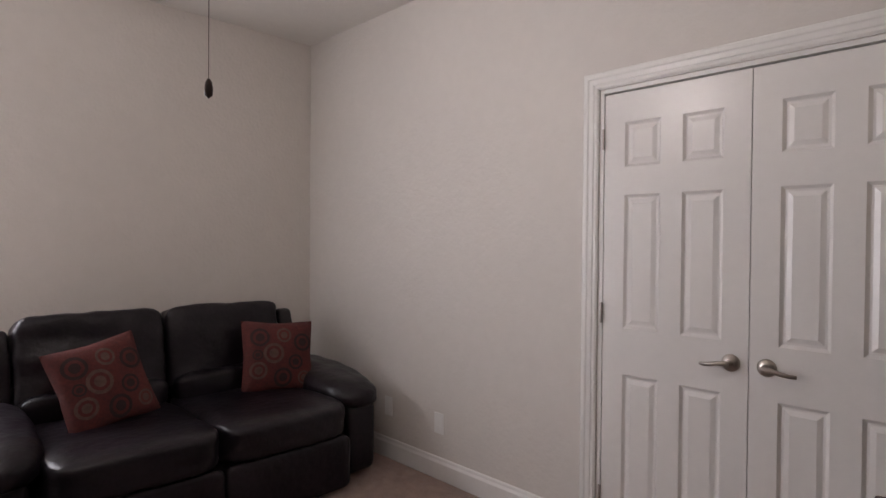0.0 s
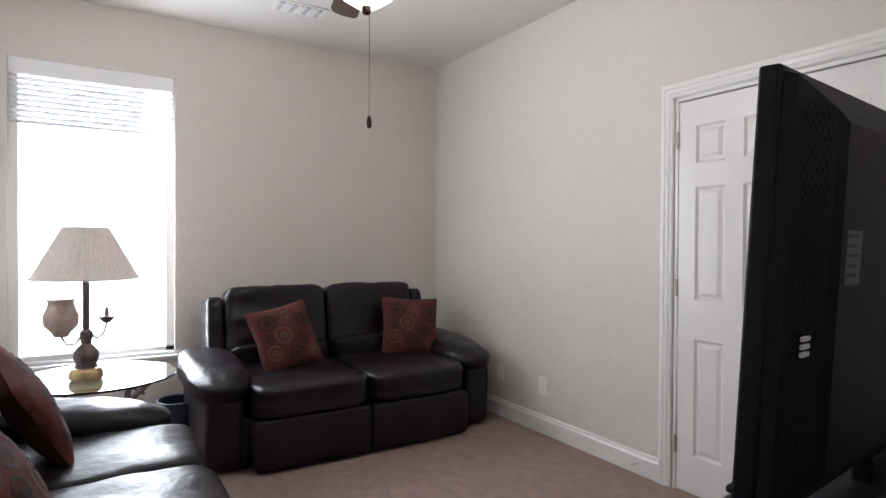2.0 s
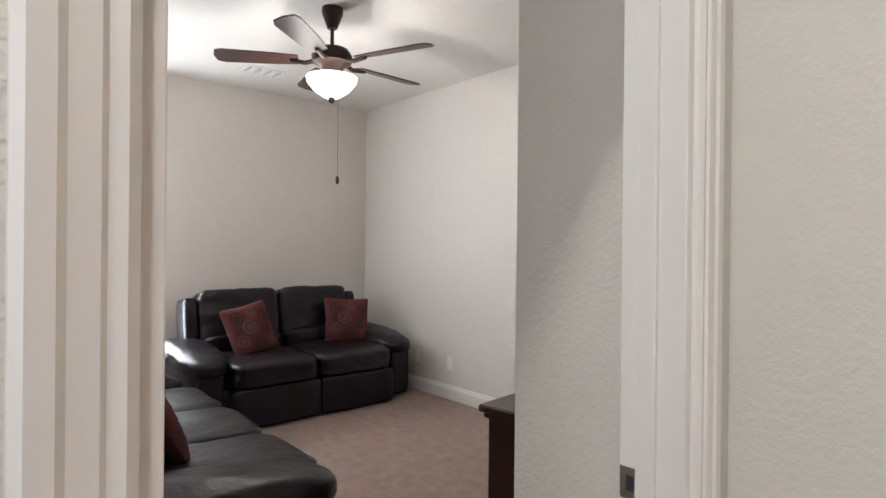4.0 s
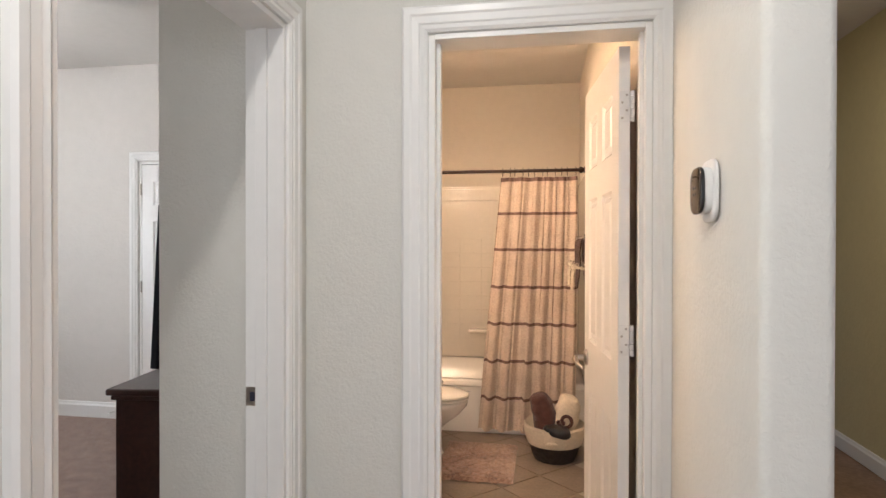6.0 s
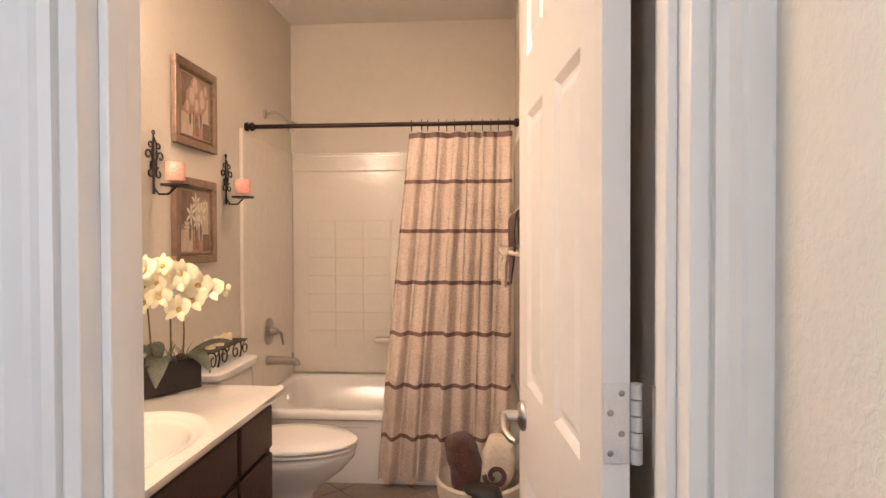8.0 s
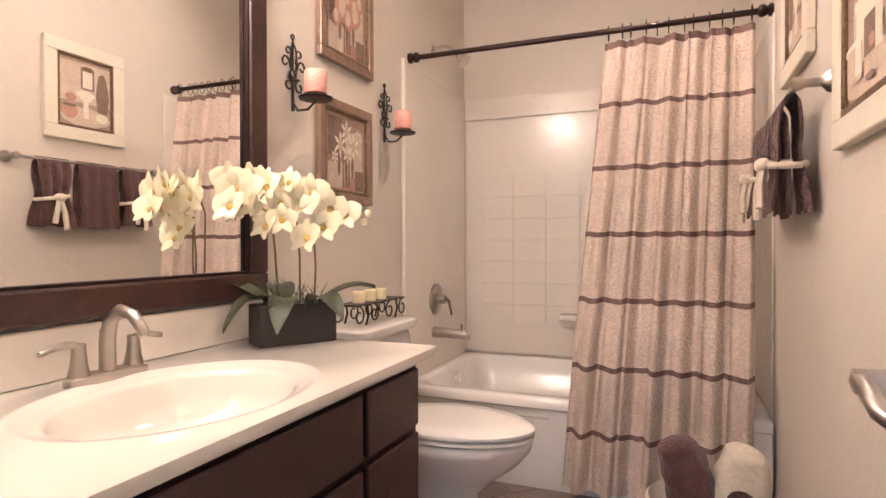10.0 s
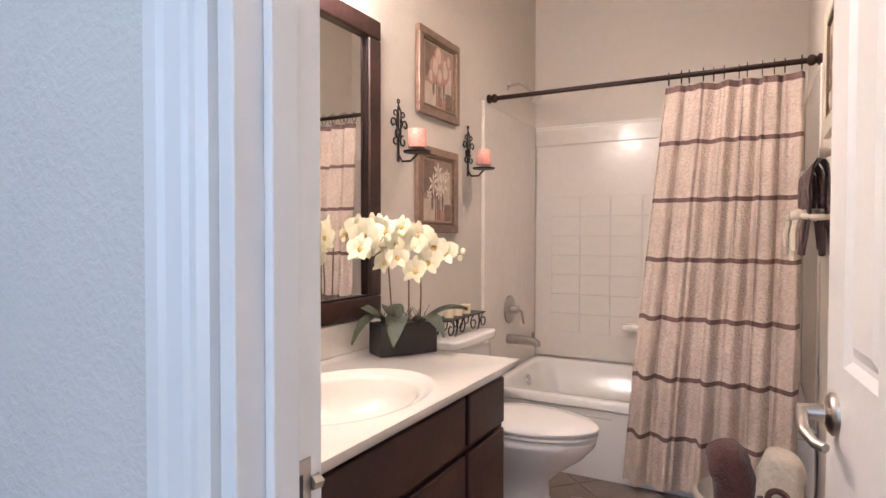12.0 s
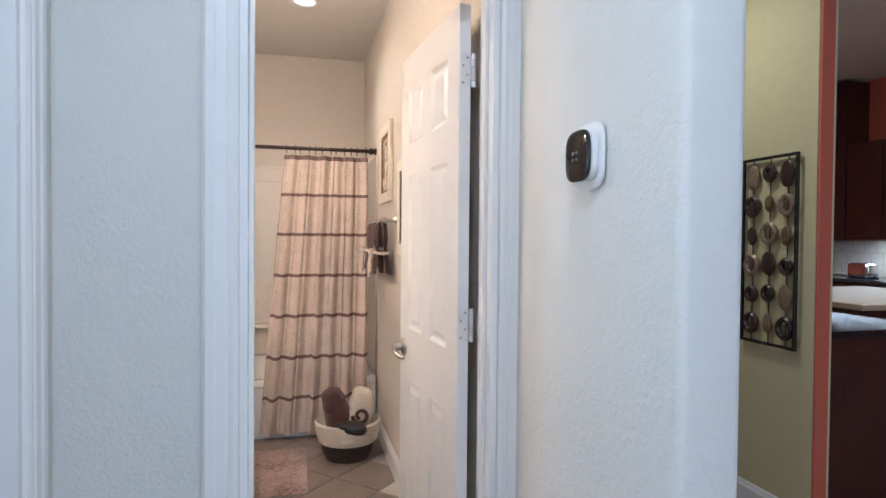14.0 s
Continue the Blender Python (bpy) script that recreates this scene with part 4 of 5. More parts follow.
low = [bm.verts.new((x - (0.012 if x > 0.5 else 0), y - (0.012 if y > 1.5 else 0), TZ0 - 0.03)) for x, y in outer]
mid = [bm.verts.new((x, y, TZ0 - 0.012)) for x, y in outer]
for a, b in zip([low, mid] + rows, [mid] + rows):
    for i in range(N):
        bm.faces.new((a[i], a[(i + 1) % N], b[(i + 1) % N], b[i]))
bm.faces.new(rows[-1])
part("slab", bm, MARBLE, top, "", True)
part("backsplash", box(0.001, 0.022, 0.12, 1.525, TZ0 + 0.001, TZ0 + 0.115), MARBLE, top, "low backsplash", bevel=0.006)
part("drain", lathe([(0.022, 0), (0.02, 0.003), (0.0, 0.004)], (CX, CY, TZ0 - 0.123)), CHROME, top, "chrome drain", True)

mi = thing("mirror", "large mirror in a dark textured wood frame", "mirror", (0, 0, 0))
MY0, MY1, MZ0, MZ1, fw = 0.16, 1.50, 0.885, 2.02, 0.075
part("glass", box(0.004, 0.010, MY0 + 0.02, MY1 - 0.02, MZ0 + 0.02, MZ1 - 0.02), MIRROR, mi, "clear mirror glass")
for a in ((MY0, MY1, MZ0, MZ0 + fw), (MY0, MY1, MZ1 - fw, MZ1), (MY0, MY0 + fw, MZ0 + fw, MZ1 - fw), (MY1 - fw, MY1, MZ0 + fw, MZ1 - fw)):
    part("frame_rail", box(0.003, 0.034, *a), ESPRESSO, mi, "dark textured rail", bevel=0.007)
for a in ((MY0 + fw, MY1 - fw, MZ0 + fw, MZ0 + fw + 0.008), (MY1 - fw - 0.008, MY1 - fw, MZ0 + fw + 0.008, MZ1 - fw)):
    part("inner_bead", box(0.011, 0.026, *a), BRONZE, mi, "dark inner bead", bevel=0.002)

fa = thing("faucet", "brushed nickel two-handle faucet beside the sink", "faucet", (0.105, 0.89, TZ0))
fa.scale = (0.9, 0.9, 0.86)
part("base", cushion(0.055, 0.20, 0.03, (0, 0, 0.012), None, 5), NICKEL, fa, "", True)
part("spout", tube([(0, 0, 0.02), (0.0, 0, 0.10), (0.012, 0, 0.15), (0.045, 0, 0.175), (0.085, 0, 0.165), (0.115, 0, 0.13), (0.12, 0, 0.118)], 0.019, r_end=0.012, seg=14), NICKEL, fa, "", True)
for s in (-1, 1):
    h = part("handle_post", lathe([(0.026, 0.015), (0.018, 0.05), (0.014, 0.09), (0.015, 0.10), (0.0, 0.104)], (0, s * 0.07, 0)), NICKEL, fa, "", True)
    part("handle", tube([(0, s * 0.07, 0.095), (0.0, s * 0.10, 0.104), (0.008, s * 0.14, 0.10), (0.012, s * 0.165, 0.094)] if s < 0 else [(0, s * 0.07, 0.095), (0.02, s * 0.085, 0.104), (0.06, s * 0.10, 0.10)], 0.009, r_end=0.007), NICKEL, h, "", True)
part("lift_rod", tube([(-0.022, 0, 0.02), (-0.022, 0, 0.125)], 0.003), NICKEL, fa, "", True)

so = thing("soap_bottle", "pale yellow hand soap bottle with black pump", "soap bottle", (0.095, 0.582, TZ0))
so.scale = (1.1, 1.1, 0.92)
part("bottle", lathe([(0.033, 0.0), (0.036, 0.006), (0.036, 0.125), (0.031, 0.145), (0.014, 0.152)], seg=32), SOAPW, so, "", True)
part("label_wrap", lathe([(0.0364, 0.012), (0.0364, 0.122)], seg=32), SOAPY, so, "pale yellow printed label", True)
part("collar", lathe([(0.015, 0.15), (0.017, 0.155), (0.017, 0.172), (0.006, 0.176), (0.006, 0.20), (0.0, 0.201)]), BLACKP, so, "", True)
part("pump", tube([(0, 0, 0.20), (0, 0, 0.212), (0.01, 0.02, 0.214), (0.018, 0.042, 0.209)], 0.006), BLACKP, so, "black pump spout", True)
def label_text(body, z, size):
    cd = bpy.data.curves.new("lettering", "FONT")
    cd.body, cd.size, cd.align_x, cd.extrude = body, size, "CENTER", 0.0003
    tmp = bpy.data.objects.new("lettering", cd)
    scene.collection.objects.link(tmp)
    me = bpy.data.meshes.new_from_object(tmp.evaluated_get(bpy.context.evaluated_depsgraph_get()))
    bpy.data.objects.remove(tmp)
    me.materials.append(INK)
    rot = pose(0, 0, 0, 90, 0, 75)
    for v in me.vertices:
        a = v.co.x / 0.0372
        p = Vector((0.0372 * math.sin(a), v.co.y, 0.0372 * math.cos(a)))
        v.co = Vector((p.x, -p.z - v.co.z * 0, p.y))
    o = new("lettering", me)
    o.parent = so
    o.matrix_basis = pose(0, 0, z, 0, 0, 62)
label_text("HAND SOAP", 0.032, 0.0115)
label_text("CLEAN", 0.083, 0.0095)
for z, w in ((0.10, 0.017), (0.022, 0.02)):
    for k in (-1, 0, 1):
        a = radians(62 - 90) + k * 0.42
        part("print_bar", box(-0.0003, 0.0003, -w / 3, w / 3, -0.0035 if z > 0.05 else -0.001, 0.0035 if z > 0.05 else 0.001), INK, so).matrix_basis = pose(0.0372 * math.cos(a), 0.0372 * math.sin(a), z, 0, 0, math.degrees(a))

# orchids
rnd = random.Random(5)
oc = thing("orchid_planter", "cream silk orchids in a black rectangular planter", "plant", (0.185, 1.42, TZ0 + 0.001), -58)
part("planter", box(-0.05, 0.05, -0.115, 0.115, 0.0, 0.115), PLANTER, oc, "matt black rectangular planter", bevel=0.004).matrix_basis = pose(0, 0, 0, 0, 0, 26)
def petal(bm, m, w, l):
    n = 5
    g = []
    for i in range(n + 1):
        t_ = i / n
        ww = w * math.sin(math.pi * min(1, 0.12 + t_ * 0.88)) ** 0.6 if i < n else 0.004
        g.append([bm.verts.new(m @ Vector((s * ww, t_ * l, 0.012 * math.sin(t_ * 2.6) - 0.10 * abs(s) * ww))) for s in (-1, -0.5, 0, 0.5, 1)])
    for a, b in zip(g, g[1:]):
        for k in range(4):
            bm.faces.new((a[k], a[k + 1], b[k + 1], b[k]))
def blossom(at, d, size):
    q = Vector(d).to_track_quat("Z", "Y").to_matrix().to_4x4()
    bm = bmesh.new()
    for ang, w, l in ((70, 0.46, 0.5), (-70, 0.46, 0.5), (0, 0.24, 0.5), (140, 0.22, 0.46), (-140, 0.22, 0.46)):
        petal(bm, Matrix.Translation(at) @ q @ Rm(radians(ang + rnd.uniform(-8, 8)), 4, "Z") @ Rm(radians(rnd.uniform(5, 22)), 4, "X"), w * size * 0.62, l * size * 1.05)
    b = part("blossom", bm, PETAL, oc, "", True)
    part("heart", cushion(size * 0.16, size * 0.2, size * 0.2, Vector(at) + Vector(d).normalized() * 0.006, None, 2.2, n=3), PETALC, b, "", True)
stems = [[(0.0, -0.04, 0.10), (0.0, -0.05, 0.26), (0.0, -0.06, 0.38), (0.03, -0.07, 0.455), (0.06, -0.09, 0.47), (0.10, -0.11, 0.44), (0.13, -0.125, 0.39)],
         [(0.01, 0.02, 0.10), (0.01, 0.02, 0.25), (0.02, 0.01, 0.38), (0.03, -0.01, 0.45), (0.06, -0.05, 0.46), (0.08, -0.08, 0.41)],
         [(0.0, 0.06, 0.10), (0.01, 0.065, 0.22), (0.01, 0.06, 0.32), (0.02, 0.08, 0.385), (0.03, 0.12, 0.40), (0.04, 0.17, 0.385), (0.05, 0.20, 0.36)]]
for s in stems:
    part("stem", tube(s, 0.0032, seg=6, r_end=0.002), STEM, oc, "", True)
spots = [(0.02, -0.08, 0.45), (0.06, -0.10, 0.465), (0.06, -0.06, 0.44), (0.07, -0.02, 0.40), (0.05, 0.0, 0.455), (0.10, -0.115, 0.43), (0.13, -0.12, 0.385), (0.07, -0.06, 0.33), (0.05, 0.04, 0.40), (0.06, 0.06, 0.43), (0.06, 0.05, 0.30),
         (0.05, 0.11, 0.385), (0.05, 0.15, 0.365), (0.05, 0.09, 0.33), (0.05, -0.12, 0.42), (0.06, -0.10, 0.40), (-0.04, -0.05, 0.43), (-0.05, -0.08, 0.39), (-0.05, 0.0, 0.42),
         (0.15, -0.13, 0.43), (0.16, -0.14, 0.38), (0.12, -0.15, 0.455), (0.09, -0.02, 0.35), (-0.02, -0.12, 0.43), (0.02, 0.03, 0.445)]
for p in spots:
    blossom(p, (0.8 + rnd.uniform(-0.3, 0.2) if p[0] > 0 else -0.7, rnd.uniform(-0.6, 0.1), rnd.uniform(-0.2, 0.35)), rnd.uniform(0.094, 0.118))
for p in ((0.05, 0.19, 0.37), (0.05, 0.205, 0.35), (0.05, 0.215, 0.375), (0.06, -0.03, 0.475)):
    part("bud", cushion(0.02, 0.02, 0.024, p, None, 2, n=3), PETAL, oc, "", True)
for a, l, dr in ((250, 0.18, 0.01), (40, 0.15, -0.05), (95, 0.17, 0.0), (300, 0.14, -0.07), (200, 0.1, 0.0), (350, 0.12, -0.07)):
    bm = bmesh.new()
    m = Matrix.Translation((0, 0.07 * math.sin(radians(a)), 0.11)) @ Rm(radians(a - 90), 4, "Z")
    g = []
    for i in range(9):
        t_ = i / 8
        w = 0.042 * math.sin(math.pi * (0.08 + 0.9 * t_)) ** 0.7
        g.append([bm.verts.new(m @ Vector((s * w, t_ * l, 0.05 * math.sin(t_ * 2.2) + dr * t_ * t_ * 1.6 + 0.012 * abs(s)))) for s in (-1, 0, 1)])
    for p, q in zip(g, g[1:]):
        for k in range(2):
            bm.faces.new((p[k], p[k + 1], q[k + 1], q[k]))
    part("leaf", bm, LEAF, oc, "broad dark leaf", True)
for i in range(26):
    a = rnd.uniform(0, 6.28)
    b0 = Vector((rnd.uniform(-0.045, 0.045), rnd.uniform(-0.09, 0.09), 0.108))
    part("blade", tube([b0, b0 + Vector((0.012 * math.cos(a), 0.012 * math.sin(a), 0.035)), b0 + Vector((0.03 * math.cos(a), 0.03 * math.sin(a), rnd.uniform(0.05, 0.08)))], 0.003, seg=4, r_end=0.0006), LEAF, oc)

# toilet
to = thing("toilet", "white two-piece toilet with closed lid", "toilet", (0.0, 1.985, -0.008))
def oval(x0, x1, w, z, n=28):
    cx, rx = (x0 + x1) / 2, (x1 - x0) / 2
    return [(cx + rx * math.cos(a), w / 2 * math.sin(a) * (1 - 0.12 * math.cos(a)), z) for a in np.linspace(0, 2 * math.pi, n, endpoint=False)]
def loft(rings, caps=True):
    bm = bmesh.new()
    r = [[bm.verts.new(p) for p in ring] for ring in rings]
    for a, b in zip(r, r[1:]):
        for i in range(len(a)):
            bm.faces.new((a[i], a[(i + 1) % len(a)], b[(i + 1) % len(a)], b[i]))
    bm.faces.new(r[0]), bm.faces.new(r[-1])
    return bm
part("bowl", loft([oval(0.14, 0.60, 0.25, 0.008), oval(0.15, 0.59, 0.235, 0.03), oval(0.17, 0.56, 0.20, 0.09), oval(0.18, 0.56, 0.19, 0.16), oval(0.19, 0.62, 0.24, 0.215), oval(0.18, 0.70, 0.325, 0.275), oval(0.18, 0.752, 0.372, 0.335), oval(0.18, 0.76, 0.378, 0.36), oval(0.20, 0.745, 0.36, 0.372)]), PORC, to, "rounded bowl on a narrow foot", True)
part("seat", loft([oval(0.215, 0.748, 0.36, 0.3765), oval(0.205, 0.765, 0.38, 0.380), oval(0.205, 0.765, 0.38, 0.389), oval(0.215, 0.748, 0.36, 0.3935)]), PORC, to, "seat ring under the lid", True)
part("lid", loft([oval(0.215, 0.748, 0.36, 0.397), oval(0.20, 0.768, 0.384, 0.401), oval(0.20, 0.768, 0.384, 0.411), oval(0.215, 0.752, 0.36, 0.421), oval(0.30, 0.67, 0.25, 0.427), oval(0.40, 0.56, 0.10, 0.429)]), PORC, to, "closed lid", True)
for sy in (-0.075, 0.075):
    part("seat_hinge", cushion(0.03, 0.045, 0.03, (0.212, sy, 0.395), None, 4, n=4), PORC, to, "", True)
part("flush_lever", tube([(0.212, -0.14, 0.66), (0.225, -0.14, 0.66), (0.23, -0.11, 0.655), (0.228, -0.08, 0.645)], 0.007, seg=8), CHROME, to, "chrome flush lever", True)
part("tank", cushion(0.19, 0.42, 0.34, (0.115, 0, 0.545), None, 9), PORC, to, "", True)
part("tank_lid", cushion(0.225, 0.46, 0.042, (0.122, 0, 0.734), None, 7), PORC, to, "", True)

def scroll(cx, cz, r, a0, turns, dirn=1, n=16):
    return [(cx + r * (1 - 0.62 * i / n) * math.cos(radians(a0 + dirn * 360 * turns * i / n)), cz + r * (1 - 0.62 * i / n) * math.sin(radians(a0 + dirn * 360 * turns * i / n))) for i in range(n + 1)]
tr = thing("candle_tray", "scrolled iron tray on the toilet tank", "tray", (0.13, 1.985, 0.749))
part("tray", box(-0.05, 0.05, -0.19, 0.19, 0.075, 0.081), IRON, tr, bevel=0.002)
for sx in (-0.045, 0.045):
    for cy in (-0.17, -0.06, 0.06, 0.17):
        s = 1 if cy > 0 else -1
        part("scroll", tube([(sx, cy + u, 0.04 + v) for u, v in scroll(0, 0, 0.034, 90, 1.1, s)], 0.0032, seg=6), IRON, tr, "", True)
    for cy in (-0.115, 0.115):
        part("leg", tube([(sx, cy, 0.078), (sx, cy + 0.01, 0.04), (sx, cy - 0.008, 0.004)], 0.004, seg=6), IRON, tr, "", True)
for i in range(3):
    c = thing("candle", "small ivory votive candle on the iron tray", "candle", (0.13, 1.885 + 0.085 * i, 0.830), group="votive candles")
    part("wax", lathe([(0.022, 0.0), (0.023, 0.04), (0.019, 0.043), (0.015, 0.036), (0.0, 0.036)]), IVORY, c, "", True)
    part("wick", tube([(0, 0, 0.036), (0.001, 0, 0.046)], 0.001, seg=5), INK, c)

# wall sconces and pictures over the toilet
for yy in (1.655, 2.315):
    s = thing("wall_sconce", "black wrought-iron scroll sconce holding a candle", "sconce", (0.012, yy, 1.50), group="iron sconces")
    part("spine", tube([(0, 0, 0.0), (0, 0, 0.12), (0, 0, 0.24)], 0.006, seg=8, r_end=0.003), IRON, s, "", True)
    part("loop", tube([(0, u, 0.25 + v) for u, v in arc(0, 0, 0.008, 0, 360, 14)], 0.003, seg=6), IRON, s, "", True)
    part("clasp", lathe([(0.012, 0.10), (0.014, 0.13), (0.011, 0.135)], seg=12), IRON, s, "", True)
    for d in (-1, 1):
        part("petal_bar", tube([(0.004, d * 0.004, 0.12), (0.004, d * 0.018, 0.17), (0.004, d * 0.012, 0.21), (0, 0, 0.235)], 0.0032, seg=6), IRON, s, "", True)
        part("scroll", tube([(0.004, d * 0.006, 0.12), (0.004, d * 0.02, 0.15)] + [(0.004, d * (0.045 + u), 0.155 + v) for u, v in scroll(0, 0, 0.022, 180, 0.95, -1)], 0.0036, seg=6), IRON, s, "", True)
        part("scroll", tube([(0.004, d * 0.01, 0.16)] + [(0.004, d * (0.03 + u), 0.195 + v) for u, v in scroll(0, 0, 0.017, 200, 0.9, -1)], 0.003, seg=6), IRON, s, "", True)
        part("scroll", tube([(0.004, d * 0.006, 0.11)] + [(0.004, d * (0.03 + u), 0.085 + v) for u, v in scroll(0, 0, 0.024, 90, 0.95, 1)], 0.0036, seg=6), IRON, s, "", True)
    part("arm", tube([(0.0, 0, 0.03), (0.02, 0, 0.0), (0.06, 0, 0.0), (0.085, 0.01, 0.028)], 0.0045, seg=6), IRON, s, "", True)
    part("pan", lathe([(0.0, 0.028), (0.055, 0.033), (0.058, 0.04), (0.0, 0.036)], (0.085, 0.01, 0)), IRON, s, "round iron drip pan", True)
    c = thing("pillar_candle", "rose marbled pillar candle on the iron sconce", "candle", (0.097, yy + 0.01, 1.5535), group="rose candles")
    part("wax", lathe([(0.037, 0.0), (0.038, 0.004), (0.038, 0.072), (0.034, 0.076), (0.0, 0.07)]), CANDLE, c, "", True)

def picture(name, label, at, rz, w, h, outer_m, fw, inner_m, iw, paint):
    """A framed print in the x-z plane, facing -y before turning."""
    p = thing(name, label, "picture", at, rz)
    for (f, d0, d1, i0, m, nm) in ((fw, -0.026, -0.002, 0.0, outer_m, "frame_rail"), (iw, -0.022, -0.003, fw, inner_m, "fillet")):
        a, b = w / 2 - i0, h / 2 - i0
        for q in ((-a, a, -b, -b + f), (-a, a, b - f, b), (-a, -a + f, -b + f, b - f), (a - f, a, -b + f, b - f)):
            part(nm, box(q[0], q[1], d0, d1, q[2], q[3]), m, p, bevel=0.004)
    part("print", box(-w / 2 + fw, w / 2 - fw, -0.012, -0.004, -h / 2 + fw, h / 2 - fw), PAINT1, p, "muted sepia print")
    for k, (x, z, sx, sz, m, shape) in enumerate(paint):
        bm = bmesh.new()
        y = -0.0128 - 0.00025 * k
        if shape == "box":
            outline = [(-1, -1), (1, -0.97), (0.98, 1), (-0.99, 0.98)]
        elif shape == "star":
            outline = [((1.0 if i % 4 == 2 else 0.62 if i % 4 else 0.22) * math.cos(6.283 * i / 24), (1.0 if i % 4 == 2 else 0.62 if i % 4 else 0.22) * math.sin(6.283 * i / 24)) for i in range(24)]
        else:
            outline = [(math.cos(6.283 * i / 14) * (1 + 0.25 * noise.noise(Vector((i * 0.9, k, 2)))), math.sin(6.283 * i / 14) * (1 + 0.25 * noise.noise(Vector((i * 0.7, k, 7))))) for i in range(14)]
        bm.faces.new([bm.verts.new((x + sx * a, y, z + sz * b)) for a, b in outline])
        part("painted_shape", bm, m, p)
    return p
def flowers(m, seed, shape):
    """Blooms on stems before loose colour blocks."""
    r = random.Random(seed)
    out = [(-0.075, 0.06, 0.05, 0.075, PAINT3, "box"), (0.06, 0.0, 0.065, 0.09, PAINT2, "box"), (0.10, -0.10, 0.035, 0.04, PAINT3, "box"), (-0.07, -0.09, 0.06, 0.05, PAINT2, "box"), (0.02, -0.12, 0.045, 0.025, PAINT4, "box")]
    for dx in (-0.035, 0.0, 0.03):
        out.append((dx * 0.6, -0.07, 0.005, 0.065, PAINT3, "box"))
        out.append((dx * 1.5, -0.05, 0.010, 0.045, PAINT3, "blob"))
    for x, z, q in ((0.0, 0.085, 0.045), (-0.045, 0.03, 0.048), (0.05, 0.035, 0.05), (0.005, -0.005, 0.036), (-0.085, -0.02, 0.028), (0.085, 0.08, 0.028)):
        out.append((x, z, q, q * 1.15, m, shape))
        out.append((x, z - 0.004, q * 0.35, q * 0.4, PAINT4 if m is PAINT2 else PAINT2, "blob"))
        if shape == "blob":
            out.append((x + r.uniform(-0.01, 0.01), z + 0.01, q * 0.5, q * 0.9, PAINT2, "blob"))
    return out
picture("framed_print", "brown framed print of rose-coloured tulips", (0.0, 2.0, 1.93), 90, 0.39, 0.385, BROWNF, 0.036, GILT, 0.012, flowers(PAINT4, 1, "blob"))
picture("framed_print", "brown framed print of white lilies", (0.0, 1.99, 1.402), 90, 0.385, 0.39, BROWNF, 0.036, GILT, 0.012, flowers(CREAMF, 2, "star"))
sink_scene = [(0.0, 0.05, 0.135, 0.10, PAINT2, "box"), (-0.09, 0.0, 0.035, 0.12, PAINT3, "blob"), (0.0, -0.12, 0.13, 0.05, PAINT2, "blob"), (-0.01, 0.075, 0.036, 0.055, PAINT3, "box"), (-0.01, 0.07, 0.026, 0.042, CREAMF, "box"), (-0.01, 0.125, 0.03, 0.012, GILT, "blob"),
              (0.0, -0.005, 0.05, 0.018, CREAMF, "blob"), (0.0, -0.025, 0.035, 0.012, CREAMF, "blob"), (0.0, -0.075, 0.014, 0.05, CREAMF, "box"), (0.08, -0.03, 0.028, 0.022, PAINT4, "blob"), (0.085, -0.10, 0.04, 0.035, PAINT4, "blob"), (0.085, -0.07, 0.035, 0.008, PAINT3, "blob"), (-0.085, -0.11, 0.035, 0.025, CREAMF, "blob")]
fire_scene = [(0.0, 0.06, 0.165, 0.11, PAINT2, "box"), (-0.135, 0.04, 0.03, 0.13, PAINT1, "box"), (0.0, -0.135, 0.16, 0.045, PAINT2, "blob"), (0.0, 0.085, 0.042, 0.066, PAINT3, "box"), (0.0, 0.08, 0.030, 0.05, CREAMF, "box"), (0.0, 0.148, 0.035, 0.014, GILT, "blob"),
              (0.0, 0.012, 0.09, 0.010, CREAMF, "box"), (0.0, -0.05, 0.08, 0.055, CREAMF, "box"), (0.005, -0.065, 0.034, 0.038, PAINT3, "box"), (0.02, -0.08, 0.018, 0.014, PAINT4, "blob"), (-0.075, 0.045, 0.026, 0.024, PAINT4, "blob"), (0.075, 0.05, 0.022, 0.024, GILT, "box"), (0.075, 0.05, 0.016, 0.018, PAINT2, "box"),
              (-0.09, -0.065, 0.065, 0.012, CREAMF, "blob"), (-0.085, -0.10, 0.052, 0.036, PAINT2, "box"), (-0.06, -0.09, 0.018, 0.034, CREAMF, "box"), (0.135, -0.07, 0.022, 0.06, CREAMF, "box"), (0.02, -0.145, 0.03, 0.008, PAINT3, "blob")]
picture("framed_picture", "cream framed picture of a pedestal sink", (1.565, 2.04, 1.80), -90, 0.42, 0.48, CREAMF, 0.062, GILT, 0.014, sink_scene)
picture("framed_picture", "cream framed picture of a fireplace and tub", (1.565, 1.32, 1.503), -90, 0.45, 0.50, CREAMF, 0.06, GILT, 0.018, fire_scene)

